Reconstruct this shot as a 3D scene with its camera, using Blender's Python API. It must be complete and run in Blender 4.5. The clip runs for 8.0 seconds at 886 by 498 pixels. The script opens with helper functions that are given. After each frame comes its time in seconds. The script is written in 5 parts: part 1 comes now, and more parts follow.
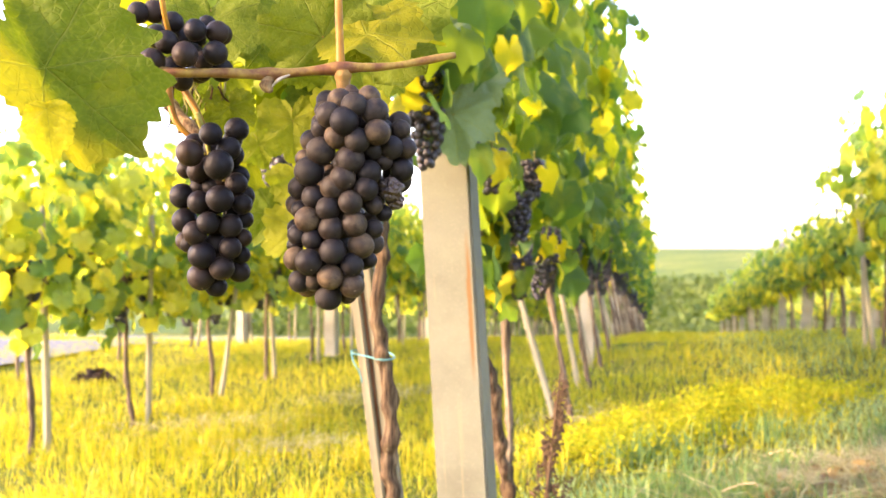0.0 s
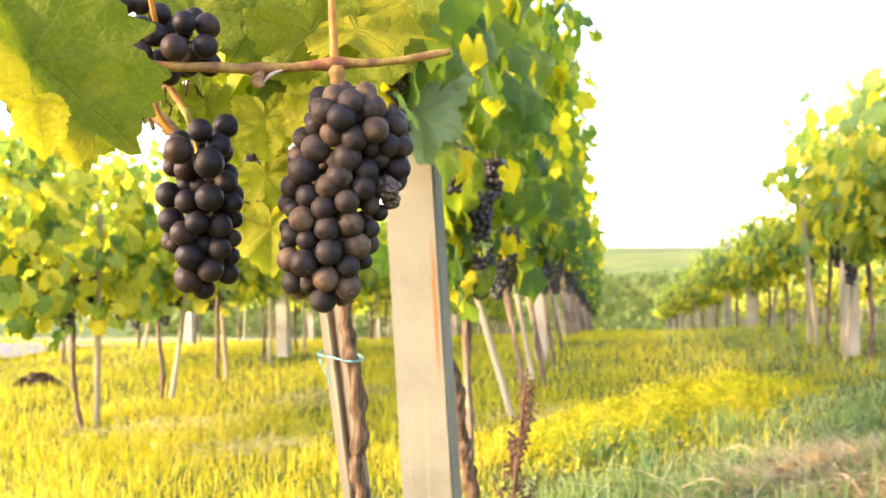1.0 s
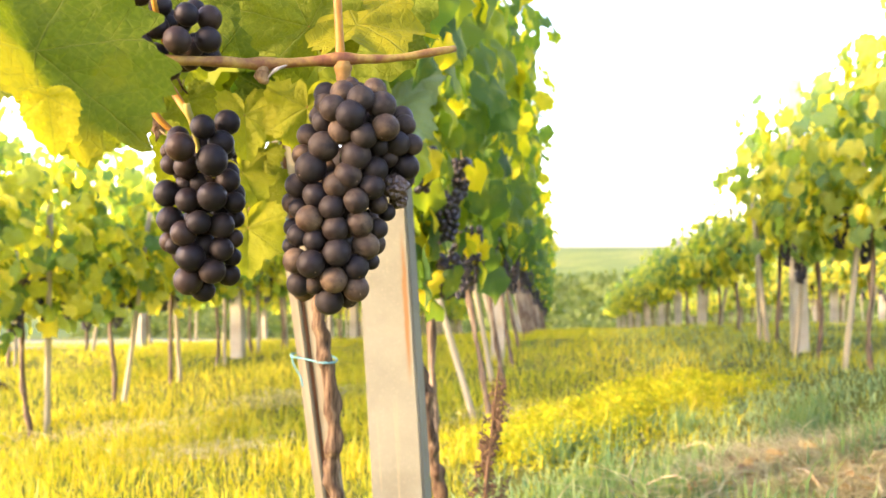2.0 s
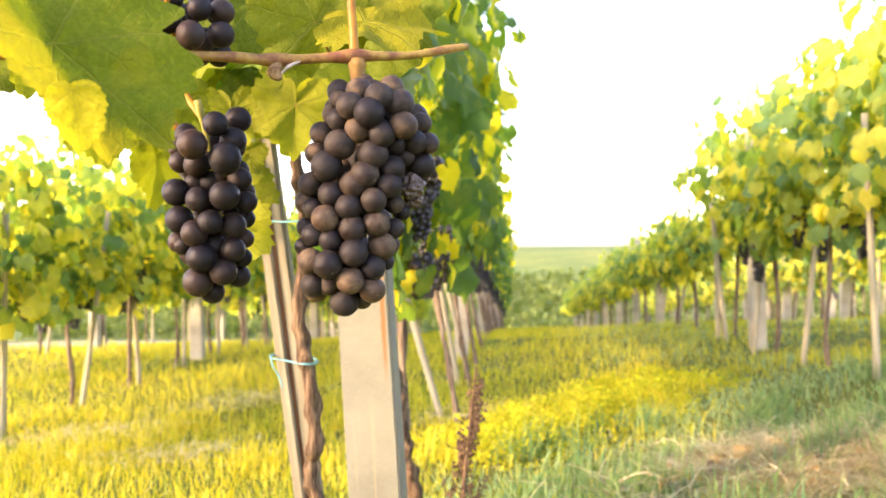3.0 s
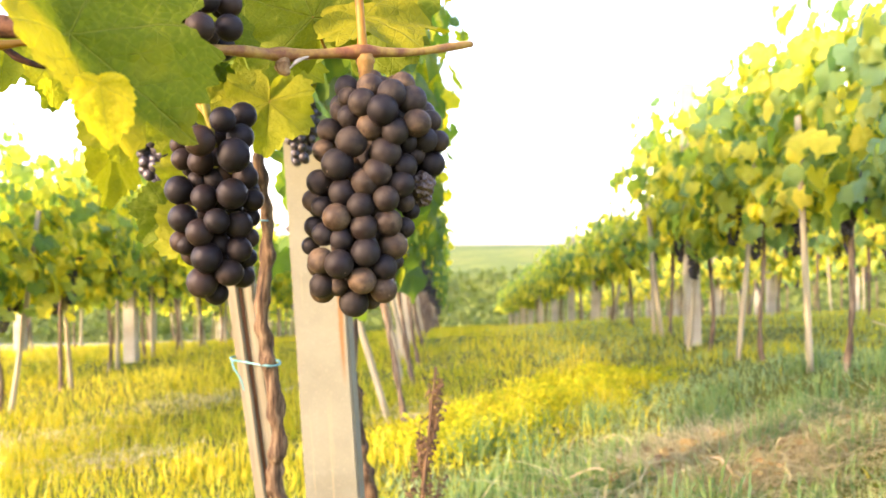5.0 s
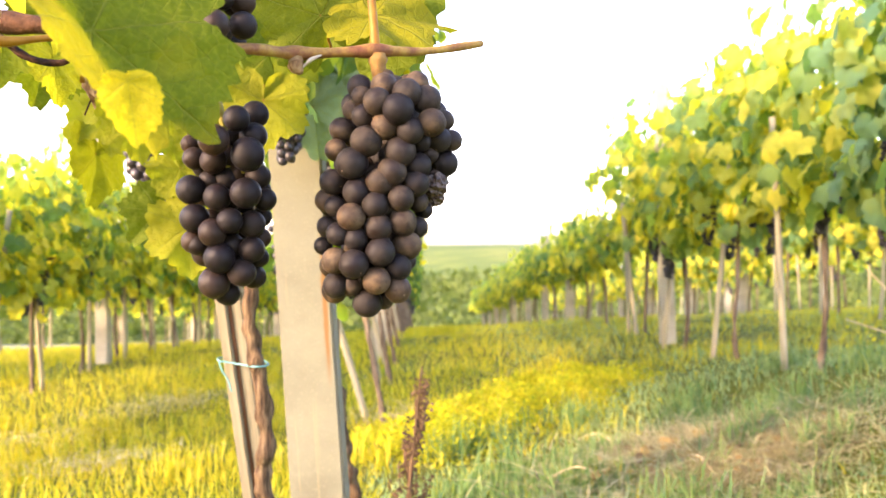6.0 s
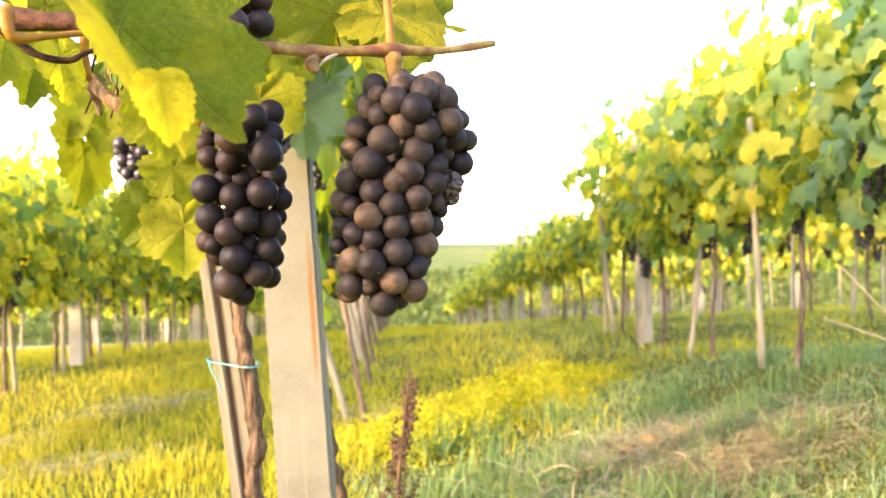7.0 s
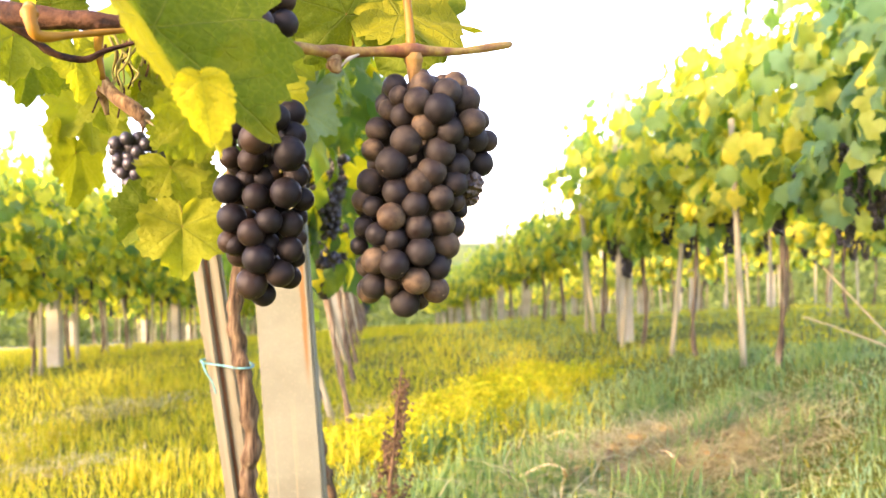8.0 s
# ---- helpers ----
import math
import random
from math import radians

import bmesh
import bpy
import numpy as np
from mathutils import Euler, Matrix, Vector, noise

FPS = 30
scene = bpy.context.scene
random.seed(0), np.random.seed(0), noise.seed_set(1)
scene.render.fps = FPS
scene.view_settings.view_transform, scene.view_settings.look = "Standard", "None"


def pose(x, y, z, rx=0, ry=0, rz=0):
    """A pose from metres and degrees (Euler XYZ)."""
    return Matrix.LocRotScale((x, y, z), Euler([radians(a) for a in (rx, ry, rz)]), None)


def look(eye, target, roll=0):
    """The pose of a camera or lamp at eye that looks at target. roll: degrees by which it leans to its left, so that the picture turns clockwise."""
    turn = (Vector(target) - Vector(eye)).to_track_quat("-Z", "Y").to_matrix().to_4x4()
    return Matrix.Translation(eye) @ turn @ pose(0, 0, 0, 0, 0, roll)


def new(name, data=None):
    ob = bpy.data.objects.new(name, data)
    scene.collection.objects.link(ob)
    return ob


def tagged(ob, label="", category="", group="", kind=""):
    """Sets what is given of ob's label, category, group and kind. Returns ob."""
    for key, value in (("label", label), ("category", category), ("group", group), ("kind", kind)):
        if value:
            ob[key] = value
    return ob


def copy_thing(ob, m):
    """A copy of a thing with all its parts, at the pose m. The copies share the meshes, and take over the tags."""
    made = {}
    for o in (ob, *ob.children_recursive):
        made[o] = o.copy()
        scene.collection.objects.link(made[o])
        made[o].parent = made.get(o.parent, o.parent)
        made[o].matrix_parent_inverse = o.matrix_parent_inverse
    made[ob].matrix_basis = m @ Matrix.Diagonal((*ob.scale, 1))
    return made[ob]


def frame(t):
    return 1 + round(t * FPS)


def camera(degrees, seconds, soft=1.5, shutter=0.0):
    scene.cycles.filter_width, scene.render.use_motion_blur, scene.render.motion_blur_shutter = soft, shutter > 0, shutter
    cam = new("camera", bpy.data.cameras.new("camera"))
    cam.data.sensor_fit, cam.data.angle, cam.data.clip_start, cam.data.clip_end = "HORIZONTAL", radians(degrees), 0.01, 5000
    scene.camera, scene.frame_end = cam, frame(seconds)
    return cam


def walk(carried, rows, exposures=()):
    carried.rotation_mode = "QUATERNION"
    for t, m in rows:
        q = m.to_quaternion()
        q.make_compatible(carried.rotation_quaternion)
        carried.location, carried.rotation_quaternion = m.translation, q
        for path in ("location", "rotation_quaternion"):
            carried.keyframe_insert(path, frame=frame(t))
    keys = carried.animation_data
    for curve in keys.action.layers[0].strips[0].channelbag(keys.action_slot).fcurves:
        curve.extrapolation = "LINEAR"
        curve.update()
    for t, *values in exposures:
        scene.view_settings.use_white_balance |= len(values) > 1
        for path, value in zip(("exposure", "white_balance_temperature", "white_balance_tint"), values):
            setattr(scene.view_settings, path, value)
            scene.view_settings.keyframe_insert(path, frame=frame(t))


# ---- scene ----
cam = camera(54.4, 8.0)
METRES, EYE, TILT, LEAN, TURN = 0.24, 0.62, 0.0, 0.0, 0.0
ROWS = [
    (0.0, 0.0, 0.0, 0.0, -0.0, 0.0, 0.0),
    (0.5, -0.0689, 0.0272, 0.002, -1.7, -0.02, 0.06),
    (1.0, -0.135, 0.053, 0.0027, -3.42, -0.04, 0.12),
    (1.5, -0.2081, 0.0815, 0.0038, -5.08, -0.06, 0.15),
    (3.0, -0.4405, 0.161, 0.0078, -9.52, -0.14, 0.27),
    (3.5, -0.4983, 0.1798, 0.008, -10.73, -0.16, 0.31),
    (4.0, -0.5477, 0.1967, 0.0079, -11.88, -0.18, 0.34),
    (4.5, -0.5901, 0.2107, 0.0085, -12.96, -0.21, 0.38),
    (6.0, -0.7364, 0.2566, 0.0099, -15.82, -0.26, 0.48),
    (6.5, -0.79, 0.2732, 0.0107, -16.69, -0.28, 0.49),
    (7.0, -0.8393, 0.2884, 0.0104, -17.54, -0.29, 0.53),
    (7.5, -0.9088, 0.3088, 0.011, -18.32, -0.3, 0.55),
    (8.0, -0.9472, 0.3183, 0.0124, -19.04, -0.31, 0.57),
]
walk(cam, [(t, pose(0, 0, EYE, TILT, LEAN, TURN) @ pose(METRES * x, METRES * y, METRES * z, 90 + pitch, roll, yaw)) for t, x, y, z, yaw, pitch, roll in ROWS],
     [(0.0, 3.2, 6900, 36), (8.0, 3.2, 6900, 36)])

cam.data.dof.use_dof = True
cam.data.dof.focus_distance = 0.62
cam.data.dof.aperture_fstop = 12.0

# ---- sky, sun and exposure ----
SUN_FROM = Vector((-0.96, -0.28, 0.0)).normalized()
SUN_HEIGHT = radians(21)
world = bpy.data.worlds.new("evening_sky")
scene.world = world
world.use_nodes = True
wn = world.node_tree
sky = wn.nodes.new("ShaderNodeTexSky")
sky.sky_type = "NISHITA"
sky.sun_disc = False
sky.sun_elevation = SUN_HEIGHT
sky.sun_rotation = math.atan2(SUN_FROM.x, SUN_FROM.y)
sky.air_density, sky.dust_density, sky.ozone_density = 1.0, 1.0, 0.6
wn.links.new(sky.outputs[0], wn.nodes["Background"].inputs[0])
wn.nodes["Background"].inputs[1].default_value = 0.15
sun = new("sun", bpy.data.lights.new("sun", "SUN"))
sun.data.energy, sun.data.angle, sun.data.color = 1.35, radians(3.0), (1.0, 0.80, 0.45)
to_sun = SUN_FROM * math.cos(SUN_HEIGHT) + Vector((0, 0, math.sin(SUN_HEIGHT)))
sun.matrix_world = look(to_sun * 30, (0, 0, 0))

# ---- materials ----


def material(name):
    m = bpy.data.materials.new(name)
    m.use_nodes = True
    return m, m.node_tree, m.node_tree.nodes["Principled BSDF"]


def node(nt, kind, **values):
    n = nt.nodes.new(kind)
    for key, value in values.items():
        n.inputs[key.replace("_", " ")].default_value = value
    return n


def ramp(nt, source, stops):
    r = nt.nodes.new("ShaderNodeValToRGB")
    while len(r.color_ramp.elements) < len(stops):
        r.color_ramp.elements.new(0.5)
    for e, (at, colour) in zip(r.color_ramp.elements, stops):
        e.position, e.color = at, (*colour, 1)
    nt.links.new(source, r.inputs[0])
    return r.outputs[0]


def noise_tex(nt, scale, detail=4, coords=None, rough=0.55):
    n = node(nt, "ShaderNodeTexNoise", Scale=scale, Detail=detail, Roughness=rough)
    if coords is None:
        coords = nt.nodes.new("ShaderNodeTexCoord").outputs["Object"]
    nt.links.new(coords, n.inputs["Vector"])
    return n.outputs[0]


def mixed(nt, factor, a, b, blend="MIX"):
    m = nt.nodes.new("ShaderNodeMix")
    m.data_type, m.blend_type = "RGBA", blend
    for socket, value in ((m.inputs[0], factor), (m.inputs[6], a), (m.inputs[7], b)):
        if isinstance(value, (int, float)):
            socket.default_value = value
        elif isinstance(value, tuple):
            socket.default_value = (*value, 1)
        else:
            nt.links.new(value, socket)
    return m.outputs[2]


def maths(nt, op, a, b=0.0, c=0.0, clamp=False):
    m = nt.nodes.new("ShaderNodeMath")
    m.operation, m.use_clamp = op, clamp
    for socket, value in zip(m.inputs, (a, b, c)):
        if isinstance(value, (int, float)):
            socket.default_value = value
        else:
            nt.links.new(value, socket)
    return m.outputs[0]


def bumped(nt, bsdf, height, strength, distance):
    b = node(nt, "ShaderNodeBump", Strength=strength, Distance=distance)
    nt.links.new(height, b.inputs["Height"])
    nt.links.new(b.outputs[0], bsdf.inputs["Normal"])
    return b


def lit_through(nt, bsdf, colour, share, bump=None):
    """Mixes light that passes a thin blade into its surface."""
    t = nt.nodes.new("ShaderNodeBsdfTranslucent")
    nt.links.new(colour, t.inputs[0])
    if bump:
        nt.links.new(bump.outputs[0], t.inputs["Normal"])
    m = nt.nodes.new("ShaderNodeMixShader")
    m.inputs[0].default_value = share
    nt.links.new(bsdf.outputs[0], m.inputs[1])
    nt.links.new(t.outputs[0], m.inputs[2])
    nt.links.new(m.outputs[0], nt.nodes["Material Output"].inputs[0])


VEINS = (0.0, 0.92, -0.92, 1.9, -1.9)


def leaf_material(name, stops, veins, share=0.5, by_object=False, sun_tinted=False):
    """Grape leaf: green to yellow from blade to blade, blotches, and on close leaves the veins."""
    m, nt, bsdf = material(name)
    if by_object:
        chance = nt.nodes.new("ShaderNodeObjectInfo").outputs["Random"]
    else:
        chance = nt.nodes.new("ShaderNodeNewGeometry").outputs["Random Per Island"]
    colour = ramp(nt, chance, stops)
    blotch = noise_tex(nt, 28 if veins else 11, 5)
    colour = mixed(nt, ramp(nt, blotch, ((0.5, (0, 0, 0)), (0.72, ((0.25,) * 3 if veins else (0.65,) * 3)))), colour, (0.24, 0.27, 0.02))
    bsdf.inputs["Roughness"].default_value = 0.6
    bsdf.inputs["Specular IOR Level"].default_value = 0.08
    if veins:
        uv = nt.nodes.new("ShaderNodeTexCoord").outputs["UV"]
        sep = nt.nodes.new("ShaderNodeSeparateXYZ")
        nt.links.new(uv, sep.inputs[0])
        sway = maths(nt, "MULTIPLY_ADD", noise_tex(nt, 7.0, 2, uv), 0.022, -0.511)
        u, v = maths(nt, "ADD", sep.outputs[0], sway), maths(nt, "ADD", sep.outputs[1], sway)
        near, sides = None, None
        for a in VEINS:
            along = maths(nt, "ADD", maths(nt, "MULTIPLY", u, math.sin(a)), maths(nt, "MULTIPLY", v, math.cos(a)))
            across = maths(nt, "ABSOLUTE", maths(nt, "SUBTRACT", maths(nt, "MULTIPLY", u, math.cos(a)), maths(nt, "MULTIPLY", v, math.sin(a))))
            far = maths(nt, "ADD", across, maths(nt, "MULTIPLY", maths(nt, "LESS_THAN", along, 0.0), 9.0))
            rib = maths(nt, "PINGPONG", maths(nt, "SUBTRACT", along, maths(nt, "MULTIPLY", across, 0.75)), 0.058)
            rib = maths(nt, "ADD", rib, maths(nt, "MULTIPLY", maths(nt, "GREATER_THAN", far, 0.13), 9.0))
            near = far if near is None else maths(nt, "MINIMUM", near, far)
            sides = rib if sides is None else maths(nt, "MINIMUM", sides, rib)
        main = maths(nt, "SUBTRACT", 1.0, maths(nt, "DIVIDE", near, 0.0052), clamp=True)
        side = maths(nt, "SUBTRACT", 1.0, maths(nt, "DIVIDE", sides, 0.0034), clamp=True)
        lines = maths(nt, "MAXIMUM", main, maths(nt, "MULTIPLY", side, 0.45))
        fine = node(nt, "ShaderNodeTexVoronoi", Scale=24.0)
        fine.feature = "DISTANCE_TO_EDGE"
        nt.links.new(uv, fine.inputs["Vector"])
        net = maths(nt, "SUBTRACT", 1.0, maths(nt, "DIVIDE", fine.outputs[0], 0.10), clamp=True)
        quilt = maths(nt, "MULTIPLY", noise_tex(nt, 17.0, 2, uv, 0.4), 1.5)
        relief = maths(nt, "SUBTRACT", maths(nt, "SUBTRACT", quilt, maths(nt, "MULTIPLY", net, 0.18)), lines)
        bump = bumped(nt, bsdf, relief, 0.65, 0.0030)
        colour = mixed(nt, maths(nt, "MULTIPLY", net, 0.17), colour, (0.20, 0.22, 0.03))
        mottle = noise_tex(nt, 5.0, 4, uv)
        colour = mixed(nt, ramp(nt, mottle, ((0.38, (0.25,) * 3), (0.60, (0, 0, 0)))), colour, (0.070, 0.105, 0.009))
        if sun_tinted:
            # sunlight through the fold is painted in as yellow on one side
            fold_glow = maths(nt, "MULTIPLY_ADD", noise_tex(nt, 5.0, 3, uv), 0.22, maths(nt, "SUBTRACT", sep.outputs[0], 0.645))
            colour = mixed(nt, ramp(nt, maths(nt, "MULTIPLY", fold_glow, 9.0, clamp=True), ((0.0, (0, 0, 0)), (1.0, (0.85,) * 3))), colour, (0.27, 0.235, 0.010))
            # sun flecks painted in as yellow-green patches
            patch = ramp(nt, noise_tex(nt, 3.2, 3, uv), ((0.54, (0, 0, 0)), (0.64, (0.6,) * 3)))
            colour = mixed(nt, patch, colour, (0.17, 0.17, 0.010))
        colour = mixed(nt, maths(nt, "MULTIPLY", lines, 0.55), colour, (0.20, 0.22, 0.045))
        specks = noise_tex(nt, 160, 2)
        colour = mixed(nt, ramp(nt, specks, ((0.70, (0, 0, 0)), (0.78, (0.4, 0.4, 0.4)))), colour, (0.12, 0.07, 0.02))
    nt.links.new(colour, bsdf.inputs["Base Color"])
    through_it = mixed(nt, 1.0, colour, (1.3, 1.35, 0.40) if veins else (1.75, 1.8, 0.55), "MULTIPLY")
    lit_through(nt, bsdf, through_it, share, bump if veins else None)
    return m


GREENS = ((0.0, (0.095, 0.195, 0.095)), (0.32, (0.20, 0.30, 0.095)), (0.58, (0.41, 0.42, 0.075)), (1.0, (0.62, 0.53, 0.070)))
# shade on the near end of the upper row is put into these colours
COOL_SHADE = ((0.0, (0.070, 0.160, 0.100)), (0.4, (0.14, 0.25, 0.13)), (0.75, (0.24, 0.33, 0.13)), (1.0, (0.48, 0.46, 0.09)))
# the main row's shade is painted in as deep green, backlit leaves as yellow
SHADE_GREENS = ((0.0, (0.045, 0.100, 0.040)), (0.45, (0.080, 0.150, 0.028)), (0.74, (0.16, 0.22, 0.022)), (0.9, (0.50, 0.42, 0.020)))
leaf_far = leaf_material("vine_leaf_sunny", GREENS, False, 0.52)
leaf_cool_shade = leaf_material("vine_leaf_cool_shade", COOL_SHADE, False, 0.5)
leaf_deep = leaf_material("vine_leaf_shade_green", SHADE_GREENS, False)
leaf_near = leaf_material("vine_leaf_close", ((0.0, (0.070, 0.104, 0.007)), (0.6, (0.104, 0.132, 0.008)), (1.0, (0.150, 0.160, 0.008))), True, 0.38, True)
leaf_big = leaf_material("vine_leaf_sun_tinted", ((0.0, (0.070, 0.104, 0.005)), (1.0, (0.078, 0.110, 0.005))), True, 0.42, True, True)
leaf_lime = leaf_material("vine_leaf_lime", ((0.0, (0.205, 0.230, 0.016)), (1.0, (0.285, 0.280, 0.018))), True, 0.55, True)
# sun shining through the lobe is put into this bright yellow
leaf_sun_gold = leaf_material("vine_leaf_sunlit_yellow", ((0.0, (0.58, 0.49, 0.020)), (1.0, (0.64, 0.52, 0.020))), True, 0.6, True)
leaf_mellow = leaf_material("vine_leaf_mellow", ((0.0, (0.23, 0.215, 0.010)), (1.0, (0.28, 0.25, 0.010))), True, 0.5, True)
leaf_blue = leaf_material("vine_leaf_blue_green", ((0.0, (0.17, 0.25, 0.15)), (1.0, (0.23, 0.31, 0.19))), True, 0.35, True)
woods_mat = leaf_material("woods_leaf", ((0.0, (0.055, 0.090, 0.030)), (1.0, (0.105, 0.135, 0.040))), False, 0.3)
# sunlight on the weeds is put into this yellow
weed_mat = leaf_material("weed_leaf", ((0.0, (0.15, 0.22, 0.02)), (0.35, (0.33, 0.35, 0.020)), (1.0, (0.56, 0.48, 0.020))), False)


def grass_material(name, stops):
    m, nt, bsdf = material(name)
    patch = noise_tex(nt, 1.7, 3)
    chance = nt.nodes.new("ShaderNodeNewGeometry").outputs["Random Per Island"]
    value = maths(nt, "ADD", maths(nt, "MULTIPLY", chance, 0.75), maths(nt, "MULTIPLY", patch, 0.35))
    colour = ramp(nt, value, stops)
    nt.links.new(colour, bsdf.inputs["Base Color"])
    bsdf.inputs["Roughness"].default_value = 0.6
    lit_through(nt, bsdf, mixed(nt, 1.0, colour, (1.4, 1.3, 0.6), "MULTIPLY"), 0.45)
    return m


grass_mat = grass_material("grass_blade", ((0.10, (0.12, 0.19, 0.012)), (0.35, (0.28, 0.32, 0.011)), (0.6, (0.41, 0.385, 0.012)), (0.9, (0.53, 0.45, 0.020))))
# cool green copy with the shade right of the row put in
shade_grass_mat = grass_material("shade_grass_blade", ((0.10, (0.095, 0.20, 0.125)), (0.4, (0.17, 0.30, 0.17)), (0.7, (0.25, 0.35, 0.15)), (0.95, (0.34, 0.39, 0.12))))
fallen_mat = grass_material("fallen_leaf", ((0.15, (0.11, 0.072, 0.034)), (0.5, (0.22, 0.145, 0.060)), (0.9, (0.38, 0.26, 0.085))))
litter_mat = grass_material("brown_litter", ((0.15, (0.12, 0.085, 0.048)), (0.5, (0.26, 0.195, 0.105)), (0.9, (0.42, 0.33, 0.18))))
green_mat = grass_material("long_green_grass", ((0.15, (0.07, 0.16, 0.06)), (0.5, (0.12, 0.22, 0.07)), (0.9, (0.20, 0.28, 0.08))))
heap_mat = grass_material("rotten_leaf", ((0.15, (0.018, 0.010, 0.006)), (0.5, (0.040, 0.020, 0.010)), (0.9, (0.085, 0.040, 0.018))))
# golden copy with the sunlight put into its colour
golden_mat = grass_material("sunlit_golden_grass", ((0.15, (0.24, 0.28, 0.012)), (0.5, (0.39, 0.36, 0.012)), (0.9, (0.50, 0.42, 0.018))))
straw_mat = grass_material("dry_straw", ((0.2, (0.30, 0.26, 0.14)), (0.5, (0.44, 0.39, 0.21)), (0.95, (0.58, 0.53, 0.32))))



def grape_material(name, skins, tones, cover):
    """Dark skin under a dusty bloom; dark patches paint shadows and worn bloom, tan zones warm light; a small pale scar
    at the blossom end.
    """
    m, nt, bsdf = material(name)
    chance = nt.nodes.new("ShaderNodeObjectInfo").outputs["Random"]
    local = nt.nodes.new("ShaderNodeTexCoord").outputs["Object"]
    shifted = nt.nodes.new("ShaderNodeVectorMath")
    shifted.operation = "ADD"
    nt.links.new(local, shifted.inputs[0])
    nt.links.new(maths(nt, "MULTIPLY", chance, 40.0), shifted.inputs[1])
    bloom = noise_tex(nt, 8, 6, shifted.outputs[0], 0.7)
    spread = noise_tex(nt, 0.85, 3, shifted.outputs[0])
    rubbed_shadow = noise_tex(nt, 1.9, 5, shifted.outputs[0], 0.75)
    skin = ramp(nt, chance, skins)
    dust = maths(nt, "MULTIPLY_ADD", spread, 2.2, maths(nt, "MULTIPLY_ADD", bloom, 0.9, cover), clamp=True)
    # sharp dark patches: painted shadows as well as wiped-off bloom
    dust = maths(nt, "MULTIPLY", dust, ramp(nt, rubbed_shadow, ((0.36, (0.15,) * 3), (0.46, (1, 1, 1)))))
    # grey and tan zones put the warm side light into the bloom
    tone = ramp(nt, maths(nt, "MULTIPLY_ADD", spread, 0.9, maths(nt, "MULTIPLY_ADD", chance, 0.7, -0.35)), tones)
    colour = mixed(nt, dust, skin, tone)
    sep = nt.nodes.new("ShaderNodeSeparateXYZ")
    nt.links.new(local, sep.inputs[0])
    ring = maths(nt, "SQRT", maths(nt, "ADD", maths(nt, "POWER", sep.outputs[0], 2.0), maths(nt, "POWER", sep.outputs[1], 2.0)))
    scar = maths(nt, "MULTIPLY", maths(nt, "LESS_THAN", ring, 0.050), maths(nt, "LESS_THAN", sep.outputs[2], 0.0))
    colour = mixed(nt, maths(nt, "MULTIPLY", scar, 0.7), colour, (0.34, 0.25, 0.17))
    nt.links.new(colour, bsdf.inputs["Base Color"])
    nt.links.new(ramp(nt, dust, ((0.0, (0.34,) * 3), (0.8, (0.62,) * 3))), bsdf.inputs["Roughness"])
    bsdf.inputs["Specular IOR Level"].default_value = 0.15
    bumped(nt, bsdf, bloom, 0.16, 0.02)
    return m


SKINS = ((0.0, (0.007, 0.005, 0.006)), (0.6, (0.013, 0.008, 0.007)), (1.0, (0.028, 0.015, 0.009)))
berry_mat = grape_material("grape_skin", SKINS, ((0.1, (0.013, 0.0115, 0.011)), (0.4, (0.024, 0.019, 0.015)), (0.65, (0.047, 0.034, 0.022)), (0.9, (0.102, 0.068, 0.037))), -0.95)
dark_berry_mat = grape_material("grape_skin_dark", SKINS, ((0.1, (0.0065, 0.006, 0.0065)), (0.5, (0.011, 0.009, 0.008)), (0.9, (0.031, 0.021, 0.014))), -1.1)

far_berry_mat, nt, bsdf = material("grape_skin_shaded")
colour = ramp(nt, nt.nodes.new("ShaderNodeNewGeometry").outputs["Random Per Island"], ((0.0, (0.010, 0.009, 0.014)), (1.0, (0.032, 0.027, 0.035))))
nt.links.new(colour, bsdf.inputs["Base Color"])
bsdf.inputs["Roughness"].default_value = 0.45

shade_berry_mat, nt, bsdf = material("grape_skin_dusty_blue")
colour = ramp(nt, nt.nodes.new("ShaderNodeObjectInfo").outputs["Random"], ((0.0, (0.010, 0.009, 0.013)), (1.0, (0.028, 0.023, 0.028))))
nt.links.new(mixed(nt, ramp(nt, noise_tex(nt, 1.5, 4), ((0.4, (0, 0, 0)), (0.7, (0.35, 0.35, 0.35)))), colour, (0.060, 0.054, 0.062)), bsdf.inputs["Base Color"])
bsdf.inputs["Roughness"].default_value = 0.45

raisin_mat, nt, bsdf = material("shrivelled_skin")
nt.links.new(ramp(nt, noise_tex(nt, 4, 6), ((0.3, (0.012, 0.008, 0.008)), (0.7, (0.08, 0.05, 0.035)))), bsdf.inputs["Base Color"])
bsdf.inputs["Roughness"].default_value = 0.5


def wood_material(name, stops, scale, rough=0.75, relief=0.5, stretch=0.12):
    m, nt, bsdf = material(name)
    mapping = nt.nodes.new("ShaderNodeMapping")
    mapping.inputs["Scale"].default_value = (1, 1, stretch)
    nt.links.new(nt.nodes.new("ShaderNodeTexCoord").outputs["Object"], mapping.inputs[0])
    grain = noise_tex(nt, scale, 6, mapping.outputs[0], 0.65)
    nt.links.new(ramp(nt, grain, stops), bsdf.inputs["Base Color"])
    bsdf.inputs["Roughness"].default_value = rough
    bsdf.inputs["Specular IOR Level"].default_value = 0.18
    bumped(nt, bsdf, grain, relief, 0.004)
    return m


